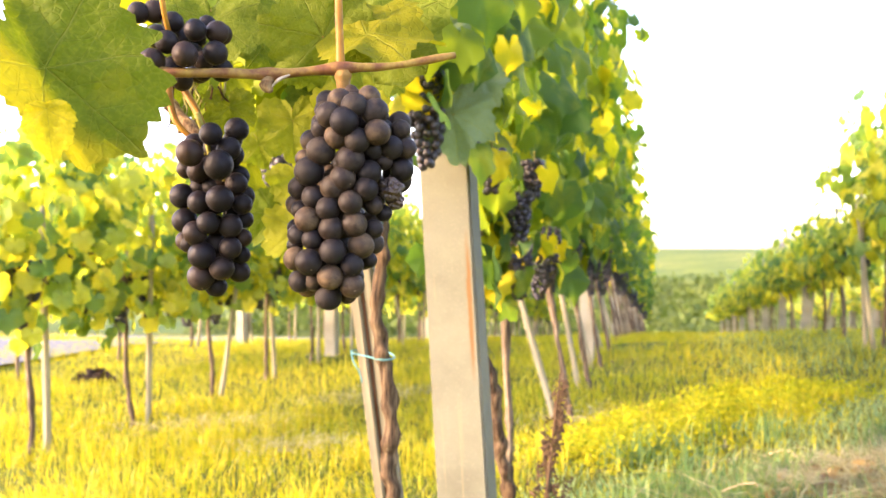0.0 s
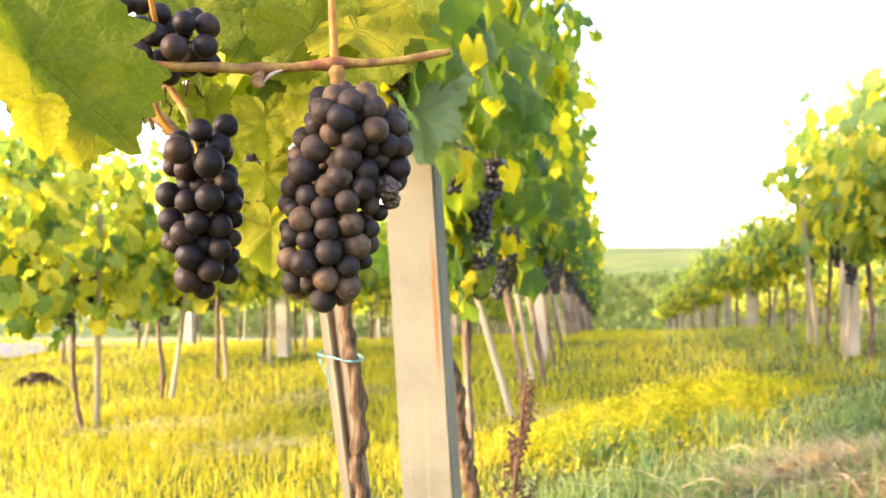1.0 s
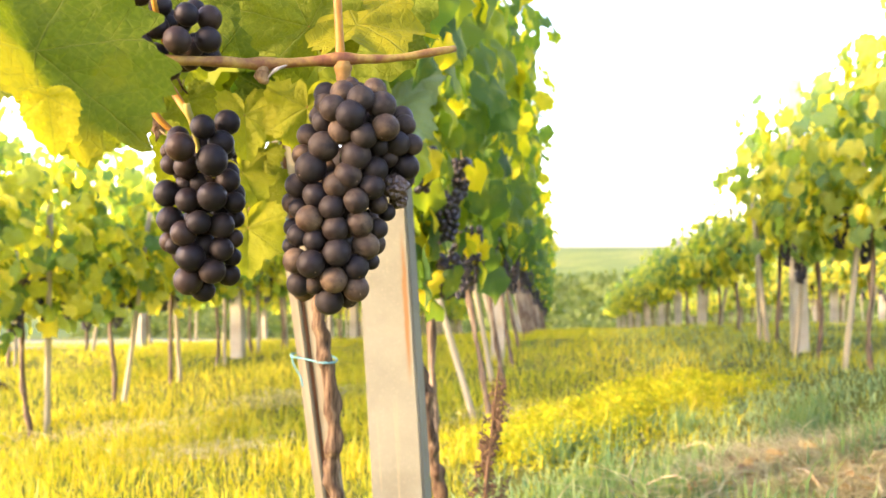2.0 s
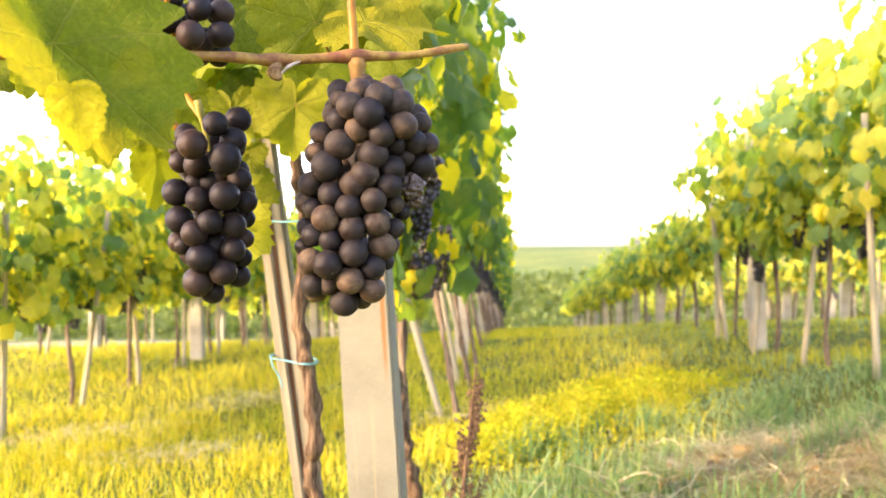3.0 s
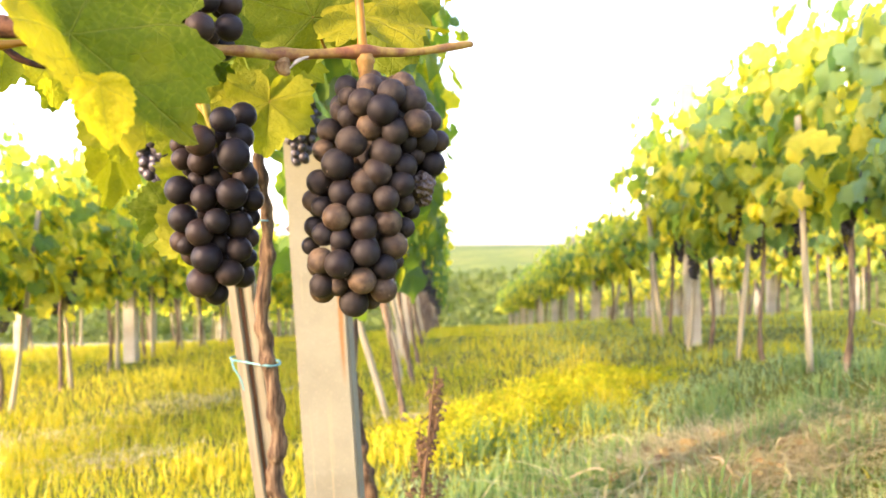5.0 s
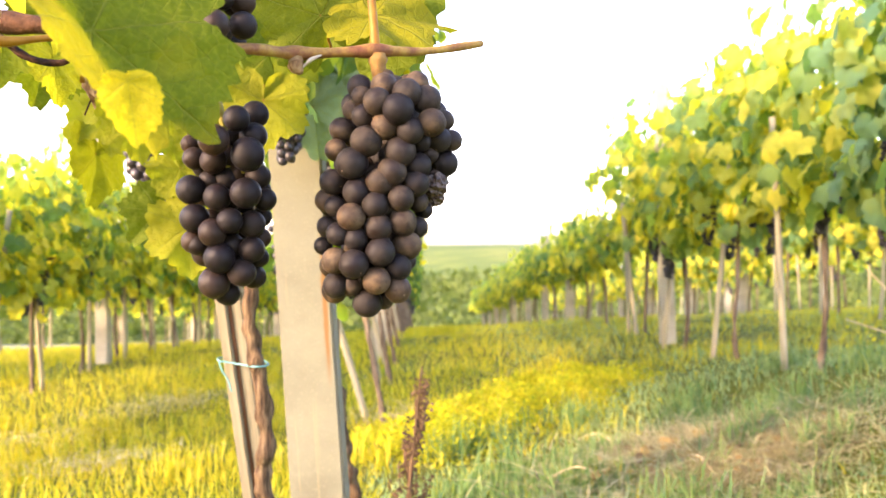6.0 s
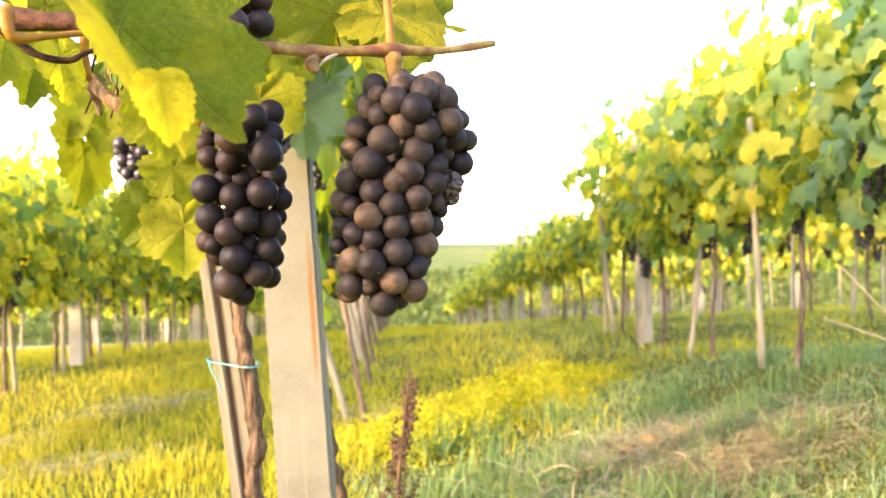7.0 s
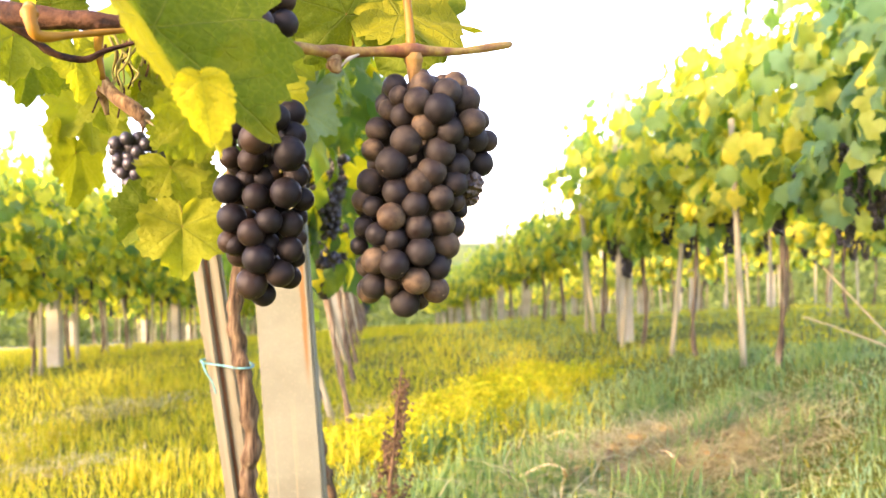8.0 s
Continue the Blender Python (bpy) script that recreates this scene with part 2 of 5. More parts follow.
bark_mat = wood_material("vine_bark", ((0.36, (0.016, 0.010, 0.006)), (0.48, (0.070, 0.043, 0.022)), (0.58, (0.120, 0.080, 0.043)), (0.7, (0.22, 0.16, 0.09))), 130, 0.85, 1.0)
row_bark_mat = wood_material("row_vine_bark", ((0.34, (0.045, 0.030, 0.019)), (0.5, (0.135, 0.098, 0.062)), (0.68, (0.28, 0.22, 0.15))), 85, 0.8, 1.0)
cane_mat = wood_material("ripe_cane", ((0.30, (0.075, 0.024, 0.014)), (0.43, (0.150, 0.062, 0.022)), (0.53, (0.24, 0.135, 0.030)), (0.68, (0.34, 0.24, 0.045))), 42, 0.5, 0.5, 1.0)
shoot_mat = wood_material("orange_shoot", ((0.3, (0.21, 0.085, 0.008)), (0.7, (0.32, 0.155, 0.013))), 90, 0.45, 0.2, 1.0)
stem_mat = wood_material("green_brown_stalk", ((0.3, (0.16, 0.12, 0.025)), (0.7, (0.27, 0.25, 0.05))), 120, 0.55, 0.3, 1.0)
stalk_mat = wood_material("tan_stalk", ((0.3, (0.11, 0.055, 0.013)), (0.7, (0.26, 0.145, 0.035))), 110, 0.55, 0.4, 1.0)
dead_mat = wood_material("dead_stalk", ((0.3, (0.040, 0.024, 0.013)), (0.7, (0.130, 0.078, 0.038))), 80)
stake_mat = wood_material("weathered_stake", ((0.25, (0.105, 0.092, 0.056)), (0.5, (0.180, 0.162, 0.102)), (0.8, (0.26, 0.238, 0.158))), 70, 0.8, 0.35, 0.06)
arm_mat = wood_material("arm_bark", ((0.34, (0.010, 0.005, 0.003)), (0.5, (0.045, 0.018, 0.007)), (0.7, (0.11, 0.050, 0.020))), 90, 0.8, 1.0, 1.0)
dry_mat = wood_material("dry_pith", ((0.3, (0.26, 0.20, 0.13)), (0.7, (0.42, 0.36, 0.27))), 120, 0.8, 0.3, 1.0)
row_stake_mat = wood_material("pale_stake", ((0.25, (0.19, 0.165, 0.10)), (0.5, (0.32, 0.285, 0.185)), (0.8, (0.44, 0.40, 0.28))), 70, 0.8, 0.35, 0.06)
straw_stem_mat = wood_material("dry_cane", ((0.3, (0.34, 0.25, 0.13)), (0.7, (0.56, 0.46, 0.28))), 70, 0.8, 0.3, 1.0)
spur_mat = wood_material("cut_spur", ((0.34, (0.050, 0.024, 0.010)), (0.46, (0.15, 0.085, 0.034)), (0.6, (0.29, 0.20, 0.090))), 130, 0.8, 0.7, 0.3)
gap_mat = wood_material("dark_crack", ((0.3, (0.05, 0.025, 0.012)), (0.7, (0.16, 0.07, 0.03))), 60)


def concrete_material(name, stained_dimmed):
    """Cast concrete: clouded cream, pores and thin streaks; the first post also has one long rust stain. Its base is
    dimmed against the sun, the others' lightened against shade.
    """
    m, nt, bsdf = material(name)
    cloud = noise_tex(nt, 7, 6)
    pores = noise_tex(nt, 240, 3)
    local = nt.nodes.new("ShaderNodeTexCoord").outputs["Object"]
    # light put into the base: dimmed for the sunlit post, lightened for shaded ones
    if stained_dimmed:
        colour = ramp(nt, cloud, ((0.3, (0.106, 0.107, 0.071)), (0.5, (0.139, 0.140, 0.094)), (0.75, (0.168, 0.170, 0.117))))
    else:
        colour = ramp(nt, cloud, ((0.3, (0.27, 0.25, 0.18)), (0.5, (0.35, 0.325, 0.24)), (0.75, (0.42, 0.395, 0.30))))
    colour = mixed(nt, ramp(nt, pores, ((0.56, (0, 0, 0)), (0.72, (0.28,) * 3))), colour, (0.28, 0.24, 0.17))
    streak = nt.nodes.new("ShaderNodeMapping")
    streak.inputs["Scale"].default_value = (70, 70, 2.4)
    nt.links.new(local, streak.inputs[0])
    rust = noise_tex(nt, 1.0, 3, streak.outputs[0])
    colour = mixed(nt, ramp(nt, rust, ((0.64, (0, 0, 0)), (0.74, (0.4, 0.4, 0.4)))), colour, (0.42, 0.30, 0.13))
    if stained_dimmed:
        sep = nt.nodes.new("ShaderNodeSeparateXYZ")
        nt.links.new(local, sep.inputs[0])
        wander = maths(nt, "MULTIPLY_ADD", noise_tex(nt, 16, 3), 0.012, -0.006)
        beside = maths(nt, "ABSOLUTE", maths(nt, "ADD", maths(nt, "SUBTRACT", sep.outputs[0], 0.037), wander))
        thin = maths(nt, "SUBTRACT", 1.0, maths(nt, "DIVIDE", beside, 0.006), clamp=True)
        length = maths(nt, "SUBTRACT", 1.0, maths(nt, "DIVIDE", maths(nt, "ABSOLUTE", maths(nt, "SUBTRACT", sep.outputs[2], 0.55)), 0.16), clamp=True)
        colour = mixed(nt, maths(nt, "MULTIPLY", maths(nt, "MULTIPLY", thin, length), 2.4, clamp=True), colour, (0.16, 0.080, 0.018))
    nt.links.new(colour, bsdf.inputs["Base Color"])
    bsdf.inputs["Roughness"].default_value = 0.85
    bumped(nt, bsdf, pores, 0.3, 0.002)
    return m


post_mat = concrete_material("cast_concrete_lightened", False)
end_post_mat = concrete_material("cast_concrete_stained_dimmed", True)

twine_mat, nt, bsdf = material("blue_twine")
nt.links.new(ramp(nt, noise_tex(nt, 300, 2), ((0.3, (0.05, 0.20, 0.20)), (0.7, (0.11, 0.29, 0.28)))), bsdf.inputs["Base Color"])
bsdf.inputs["Roughness"].default_value = 0.6

ground_mat, nt, bsdf = material("meadow_soil")
patches = noise_tex(nt, 1.1, 6)
fine = noise_tex(nt, 38, 5)
meadow = ramp(nt, patches, ((0.3, (0.060, 0.095, 0.010)), (0.5, (0.10, 0.12, 0.010)), (0.7, (0.14, 0.135, 0.016))))
meadow = mixed(nt, ramp(nt, fine, ((0.35, (0, 0, 0)), (0.65, (0.5, 0.5, 0.5)))), meadow, (0.085, 0.075, 0.022))
wide = noise_tex(nt, 0.022, 3)
fields = ramp(nt, wide, ((0.38, (0.075, 0.115, 0.03)), (0.5, (0.13, 0.16, 0.032)), (0.62, (0.19, 0.195, 0.045))))
place = nt.nodes.new("ShaderNodeSeparateXYZ")
nt.links.new(nt.nodes.new("ShaderNodeTexCoord").outputs["Object"], place.inputs[0])
afar = maths(nt, "DIVIDE", maths(nt, "SUBTRACT", place.outputs[1], 14.0), 30.0, clamp=True)
hedges = nt.nodes.new("ShaderNodeMapping")
hedges.inputs["Scale"].default_value = (0.10, 0.42, 0.3)
nt.links.new(nt.nodes.new("ShaderNodeTexCoord").outputs["Object"], hedges.inputs[0])
scrub = noise_tex(nt, 1.0, 5, hedges.outputs[0], 0.65)
fields = mixed(nt, ramp(nt, scrub, ((0.46, (0, 0, 0)), (0.58, (0.75,) * 3))), fields, (0.07, 0.11, 0.03))
nt.links.new(mixed(nt, afar, meadow, fields), bsdf.inputs["Base Color"])
bsdf.inputs["Roughness"].default_value = 0.95
bsdf.inputs["Specular IOR Level"].default_value = 0.1
bumped(nt, bsdf, fine, 0.6, 0.02)

road_mat, nt, bsdf = material("pale_asphalt")
nt.links.new(ramp(nt, noise_tex(nt, 30, 5), ((0.3, (0.13, 0.132, 0.14)), (0.7, (0.18, 0.182, 0.19)))), bsdf.inputs["Base Color"])
bsdf.inputs["Roughness"].default_value = 0.9
bsdf.inputs["Specular IOR Level"].default_value = 0.15

# haze is painted in: the ridge gives off pale grey of its own
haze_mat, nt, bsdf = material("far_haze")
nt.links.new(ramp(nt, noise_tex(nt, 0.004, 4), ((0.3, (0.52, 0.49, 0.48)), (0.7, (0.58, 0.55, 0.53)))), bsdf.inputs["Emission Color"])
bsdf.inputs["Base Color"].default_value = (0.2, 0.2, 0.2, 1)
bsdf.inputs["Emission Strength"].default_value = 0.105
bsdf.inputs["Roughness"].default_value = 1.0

# ---- building helpers ----
rng = np.random.default_rng(7)


def mesh_of(name, verts, faces, mat, smooth=True, uv=None):
    me = bpy.data.meshes.new(name)
    me.from_pydata([tuple(map(float, v)) for v in verts], [], [tuple(map(int, f)) for f in faces])
    me.materials.append(mat)
    if smooth:
        me.polygons.foreach_set("use_smooth", np.ones(len(me.polygons), dtype=bool))
    if uv is not None:
        layer = me.uv_layers.new(name="UVMap")
        index = np.empty(len(me.loops), dtype=np.int32)
        me.loops.foreach_get("vertex_index", index)
        layer.data.foreach_set("uv", np.asarray(uv, dtype=np.float32)[index].ravel())
    me.update()
    return me


def soup(name, verts, tris, mat, smooth=True):
    """A large mesh of triangles from numpy arrays."""
    me = bpy.data.meshes.new(name)
    verts, tris = np.asarray(verts, dtype=np.float32), np.asarray(tris, dtype=np.int32)
    me.vertices.add(len(verts))
    me.vertices.foreach_set("co", verts.ravel())
    me.loops.add(tris.size)
    me.loops.foreach_set("vertex_index", tris.ravel())
    me.polygons.add(len(tris))
    me.polygons.foreach_set("loop_start", np.arange(0, tris.size, 3, dtype=np.int32))
    me.polygons.foreach_set("use_smooth", np.full(len(tris), smooth))
    me.materials.append(mat)
    me.update(calc_edges=True)
    me.validate()
    return me


def part(name, me, parent, label="", m=None):
    ob = new(name, me)
    ob.parent = parent
    if m is not None:
        ob.matrix_basis = m
    return tagged(ob, label)


def smooth_line(points, steps):
    """A Catmull-Rom line through a few points."""
    p = [Vector(q) for q in points]
    p = [p[0] * 2 - p[1]] + p + [p[-1] * 2 - p[-2]]
    out = []
    for i in range(1, len(p) - 2):
        for k in range(steps):
            t = k / steps
            out.append(0.5 * ((2 * p[i]) + (p[i + 1] - p[i - 1]) * t + (2 * p[i - 1] - 5 * p[i] + 4 * p[i + 1] - p[i + 2]) * t * t
                              + (3 * p[i] - p[i - 1] - 3 * p[i + 1] + p[i + 2]) * t ** 3))
    return out + [p[-2]]


def tube(points, radii, sides=8, steps=5, rough=0.0, knots=(), seed=0):
    """Vertices and faces of a tapered, slightly uneven limb through the points; knots: (place 0 to 1, swelling)."""
    line = smooth_line(points, steps)
    n = len(line)
    verts, faces = [], []
    side = Vector((1, 0, 0)) if abs((line[-1] - line[0]).normalized().x) < 0.8 else Vector((0, 1, 0))
    for i, c in enumerate(line):
        ahead = (line[min(i + 1, n - 1)] - line[max(i - 1, 0)]).normalized()
        b = ahead.cross(side).normalized()
        a = b.cross(ahead).normalized()
        k = i / (n - 1)
        r = float(np.interp(k, np.linspace(0, 1, len(radii)), radii))
        for at, swell in knots:
            r *= 1 + swell * math.exp(-((k - at) / 0.035) ** 2)
        for s in range(sides):
            w = 2 * math.pi * s / sides
            d = a * math.cos(w) + b * math.sin(w)
            rr = r * (1 + rough * noise.noise((c + d * r) * 45 + Vector((seed, 0, 0))))
            verts.append(c + d * rr)
    for i in range(n - 1):
        for s in range(sides):
            q = i * sides
            faces.append((q + s, q + (s + 1) % sides, q + sides + (s + 1) % sides, q + sides + s))
    faces.append(tuple(range(sides - 1, -1, -1)))
    faces.append(tuple(range((n - 1) * sides, n * sides)))
    return verts, faces


def joined(*pieces):
    verts, faces = [], []
    for v, f in pieces:
        base = len(verts)
        verts += list(v)
        faces += [tuple(i + base for i in q) for q in f]
    return verts, faces


def box_piece(lo, hi, taper=1.0, bevel=0.0):
    """A bar with bevelled edges from lo to hi, narrower towards the top."""
    bm = bmesh.new()
    bmesh.ops.create_cube(bm, size=1)
    for v in bm.verts:
        k = taper if v.co.z > 0 else 1.0
        for i in range(3):
            mid, half = (lo[i] + hi[i]) / 2, (hi[i] - lo[i]) / 2
            v.co[i] = mid + v.co[i] * 2 * half * (k if i < 2 else 1)
    if bevel:
        bmesh.ops.bevel(bm, geom=list(bm.edges), offset=bevel, segments=2, affect="EDGES")
    bm.verts.index_update()
    verts, faces = [v.co.copy() for v in bm.verts], [tuple(v.index for v in f.verts) for f in bm.faces]
    bm.free()
    return verts, faces


def outline(angle, teeth=True, seed=0.0):
    """Radius of a grape leaf round its hub; angle 0 is the tip, pi the stalk."""
    a = abs((angle + math.pi) % (2 * math.pi) - math.pi)
    r = 0.64
    for at, size, wide in ((0.0, 0.28, 0.36), (0.98, 0.22, 0.36), (1.95, 0.14, 0.45)):
        r += size * math.exp(-((a - at) / wide) ** 2)
    if a > 2.5:
        r *= 1 - 0.72 * ((a - 2.5) / 0.64) ** 2
    if teeth:
        saw = (angle * 12 / math.pi + 0.25 * math.sin(angle * 3 + seed)) % 1.0
        r *= 0.93 + 0.14 * (saw / 0.7 if saw < 0.7 else (1 - saw) / 0.3) * (0.75 + 0.25 * math.sin(angle * 7 + seed))
    return r


def leaf_mesh(name, mat, fold=0.25, droop=0.35, curl=0.12, rings=9, sides=204, seed=0.0, side_fold=0.0, crease=0.0, lobes=None):
    """A close-up leaf 1 m long in its own plane: tip along +y, face up +z."""
    verts, faces, uv = [(0, 0, 0)], [], [(0.5, 0.5)]
    for i in range(1, rings + 1):
        q = i / rings
        for s in range(sides):
            w = 2 * math.pi * s / sides
            if lobes:
                turn = (w + math.pi) % (2 * math.pi) - math.pi
                saw = (turn * 15 / math.pi + 0.3 * math.sin(turn * 4 + seed)) % 1.0
                r = float(np.interp(turn, *zip(*lobes))) * (0.955 + 0.09 * (saw / 0.65 if saw < 0.65 else (1 - saw) / 0.35)) * q
            else:
                r = outline(w, True, seed) * q
            x, y = r * math.sin(w), r * math.cos(w)
            uv.append((0.5 + x * 0.5, 0.5 + y * 0.5))
            z = fold * abs(x) - droop * (x * x + y * y) * 0.6 + curl * q * q * (math.sin(w * 5 + seed) * 0.35 + math.sin(w * 9 + seed * 2) * 0.2)
            z += 0.035 * noise.noise(Vector((x * 4 + seed, y * 4, 0)))
            z -= 0.05 * math.cos(w * 5) * q
            if side_fold:
                cx, cy = math.cos(crease), -math.sin(crease)
                d = cx * x + cy * y
                if d > 0:
                    turn = side_fold * min(1.0, d / 0.12)
                    x, y = x - cx * d * (1 - math.cos(turn)), y - cy * d * (1 - math.cos(turn))
                    z += d * math.sin(turn)
            verts.append((x, y, z))
    for s in range(sides):
        faces.append((0, 1 + (s + 1) % sides, 1 + s))
    for i in range(1, rings):
        a, b = 1 + (i - 1) * sides, 1 + i * sides
        for s in range(sides):
            t = (s + 1) % sides
            faces.append((a + s, a + t, b + t, b + s))
    return mesh_of(name, verts, faces, mat, True, uv)


def small_leaf(sides=22, seed=0.0, fold=0.3, droop=0.4):
    """Vertices and triangles of a leaf for the crowns, as arrays."""
    v, f = [(0, 0, 0)], []
    for ring, q in ((1, 0.55), (2, 1.0)):
        for s in range(sides):
            w = 2 * math.pi * s / sides
            r = outline(w, False) * q * (1 + (0.07 * (-1) ** s if ring == 2 else 0))
            x, y = r * math.sin(w), r * math.cos(w)
            v.append((x, y, fold * abs(x) - droop * (x * x + y * y) + 0.08 * q * math.sin(w * 4 + seed)))
    for s in range(sides):
        t = (s + 1) % sides
        f += [(0, 1 + t, 1 + s), (1 + s, 1 + t, 1 + sides + t), (1 + s, 1 + sides + t, 1 + sides + s)]
    return np.array(v), np.array(f)


LEAF_KINDS = [small_leaf(seed=k * 1.7, fold=0.15 + 0.1 * k, droop=0.25 + 0.12 * k) for k in range(4)]


def frames_of(normals, tips):
    """Turn matrices whose z is the normal and whose y points along the tip."""
    n = normals / np.linalg.norm(normals, axis=1, keepdims=True)
    t = tips - n * np.sum(tips * n, axis=1, keepdims=True)
    t /= np.linalg.norm(t, axis=1, keepdims=True) + 1e-9
    return np.stack([np.cross(t, n), t, n], axis=2)


def leaves(places, normals, tips, sizes):
    """One soup of small leaves."""
    turn = frames_of(normals, tips)
    vs, fs, base = [], [], 0
    kinds = np.arange(len(places)) % len(LEAF_KINDS)
    for k, (lv, lf) in enumerate(LEAF_KINDS):
        pick = kinds == k
        if not pick.any():
            continue
        world = np.einsum("nij,vj->nvi", turn[pick], lv) * sizes[pick][:, None, None] + places[pick][:, None, :]
        count = int(pick.sum())
        vs.append(world.reshape(-1, 3))
        fs.append((lf[None] + (np.arange(count) * len(lv))[:, None, None] + base).reshape(-1, 3))
        base += count * len(lv)
    return np.concatenate(vs), np.concatenate(fs)


# ---- the lie of the land ----
ROW = Vector((0.247, 0.969, 0))
ACROSS = Vector((0.969, -0.247, 0))
FIRST_POST = Vector((0.043, 1.93, 0))


def rise(a, b, x):
    k = np.clip((x - a) / (b - a), 0, 1)
    return k * k * (3 - 2 * k)


def height(x, y):
    """Ground height: a side slope by the rows, a crest, a valley and a farther hill."""
    x, y = np.asarray(x, dtype=float), np.asarray(y, dtype=float)
    s = (x - FIRST_POST.x) * ROW.x + (y - FIRST_POST.y) * ROW.y
    side = (x - FIRST_POST.x) * ACROSS.x + (y - FIRST_POST.y) * ACROSS.y
    z = -0.045 + 0.055 * 3.2 * np.tanh(side / 3.2)
    z = z + 0.014 * np.sin(x * 2.3 + 0.7) * np.sin(y * 1.9) + 0.008 * np.sin(x * 6.1) * np.sin(y * 5.3 + 1)
    z = z + 0.035 * np.exp(-(((x - 1.18) / 0.36) ** 2 + ((y - 2.10) / 0.24) ** 2))
    z = z + 0.15 * rise(1.05, 1.85, side) * (1 - rise(0.6, 3.2, s))
    past = np.maximum(s - 3.6, 0)
    z = z - 0.105 * (np.sqrt(past ** 2 + 2.0) - np.sqrt(2.0)) - 3.5 * rise(25, 80, s)
    z = np.maximum(z, -12.5)
    z = z + 13.2 * rise(88, 250, s + 0.25 * side) - 26 * rise(290, 700, s)
    return z


def on_ground(p):
    return Vector((p.x, p.y, float(height(p.x, p.y))))


def along(s, side=0.0):
    """A place on the ground s metres along the vine rows from the first post and so far to the side."""
    return on_ground(FIRST_POST + ROW * s + ACROSS * side)


def axis_steps(lo, hi, step, reach, grow=1.22):
    out, d, x = list(np.arange(lo, hi, step)), step, hi
    while x < reach:
        out.append(x)
        d *= grow
        x += d
    d, x = step, lo
    while x > -reach:
        d *= grow
        x -= d
        out.insert(0, x)
    return np.array(out)


gx, gy = axis_steps(-5, 7, 0.10, 4200), axis_steps(0.0, 12, 0.10, 4200)
mx, my = np.meshgrid(gx, gy)
mz = height(mx, my)
gv = np.stack([mx, my, mz], axis=2).reshape(-1, 3)
cols, lines = len(gx), len(gy)
q = (np.arange(lines - 1)[:, None] * cols + np.arange(cols - 1)[None]).ravel()
gt = np.concatenate([np.stack([q, q + 1, q + cols + 1], 1), np.stack([q, q + cols + 1, q + cols], 1)])
ground = new("ground", soup("ground", gv, gt, ground_mat))
tagged(ground, "sloping vineyard meadow of sunlit yellow-green grass", "ground", kind="structure")

# pale road beyond the rows on the lower side
rv, rf = [], []
for i in range(60):
    s = -6 + i * 1.5
    for side in (-7.0, -3.9):
        p = FIRST_POST + ROW * s + ACROSS * side
        rv.append((p.x, p.y, float(height(p.x, p.y)) + 0.03))
    if i:
        rf.append((2 * i - 2, 2 * i - 1, 2 * i + 1, 2 * i))
tagged(new("road", mesh_of("road", rv, rf, road_mat)), "pale grey asphalt road beside the vineyard rows", "road", kind="structure")

# far ridge: a sheet whose own pale glow stands for the haze
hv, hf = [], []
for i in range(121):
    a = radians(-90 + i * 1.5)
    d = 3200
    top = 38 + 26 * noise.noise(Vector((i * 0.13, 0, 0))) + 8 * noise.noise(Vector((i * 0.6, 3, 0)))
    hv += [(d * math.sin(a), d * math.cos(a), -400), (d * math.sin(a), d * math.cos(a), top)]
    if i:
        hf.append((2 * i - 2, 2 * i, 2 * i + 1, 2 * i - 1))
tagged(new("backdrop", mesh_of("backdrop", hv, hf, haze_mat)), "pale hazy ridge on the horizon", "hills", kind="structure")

# ---- vine rows ----


def crown_mesh(name, mat, count, low, top, wide_low, wide_top, seed, length=0.86, leaf=1.0, turn=0.5):
    """The leaves of one vine: a hedge-like wall, wider above, with loose shoots on top."""
    r = np.random.default_rng(seed)
    shoots = int(count * 0.16)
    k = r.beta(1.05, 1.15, count)
    u = r.uniform(-length / 2, length / 2, count)
    ragged = 0.10 * np.sin(u * 9 + seed) + 0.07 * np.sin(u * 21 + seed * 2)
    z = low + (top - low + ragged) * k + r.normal(0, 0.03, count)
    wide = wide_low + (wide_top - wide_low) * np.clip(k * 1.3, 0, 1)
    v = np.clip(r.normal(0, 0.62, count), -1.15, 1.15) * wide * (1 + 0.28 * np.sin(z * 7 + u * 6 + seed))
    for i in range(0, shoots, 7):
        n = min(7, count - i)
        u0, v0, lean = r.uniform(-length / 2, length / 2), r.uniform(-1, 1) * wide_top * 0.7, r.uniform(-0.25, 0.25)
        q = np.linspace(0, 1, n)
        z[i:i + n] = top - 0.1 + q * r.uniform(0.10, 0.32)
        u[i:i + n] = u0 + lean * q * 0.4 + r.normal(0, 0.03, n)
        v[i:i + n] = v0 + q * r.uniform(-0.12, 0.12) + r.normal(0, 0.03, n)
    out = np.sign(v + r.normal(0, 0.05, count))
    normals = np.stack([r.normal(0, turn, count), out * (0.75 + r.random(count)), r.normal(0.45, 0.45, count)], 1)
    tips = np.stack([r.normal(0, 0.5, count), out * 0.25, -0.9 + r.normal(0, 0.35, count)], 1)
    sizes = r.uniform(0.050, 0.088, count) * leaf
    sizes[:shoots] *= 0.75
    vs, fs = leaves(np.stack([u, v, z], 1), normals, tips, sizes)
    return soup(name, vs, fs, mat)


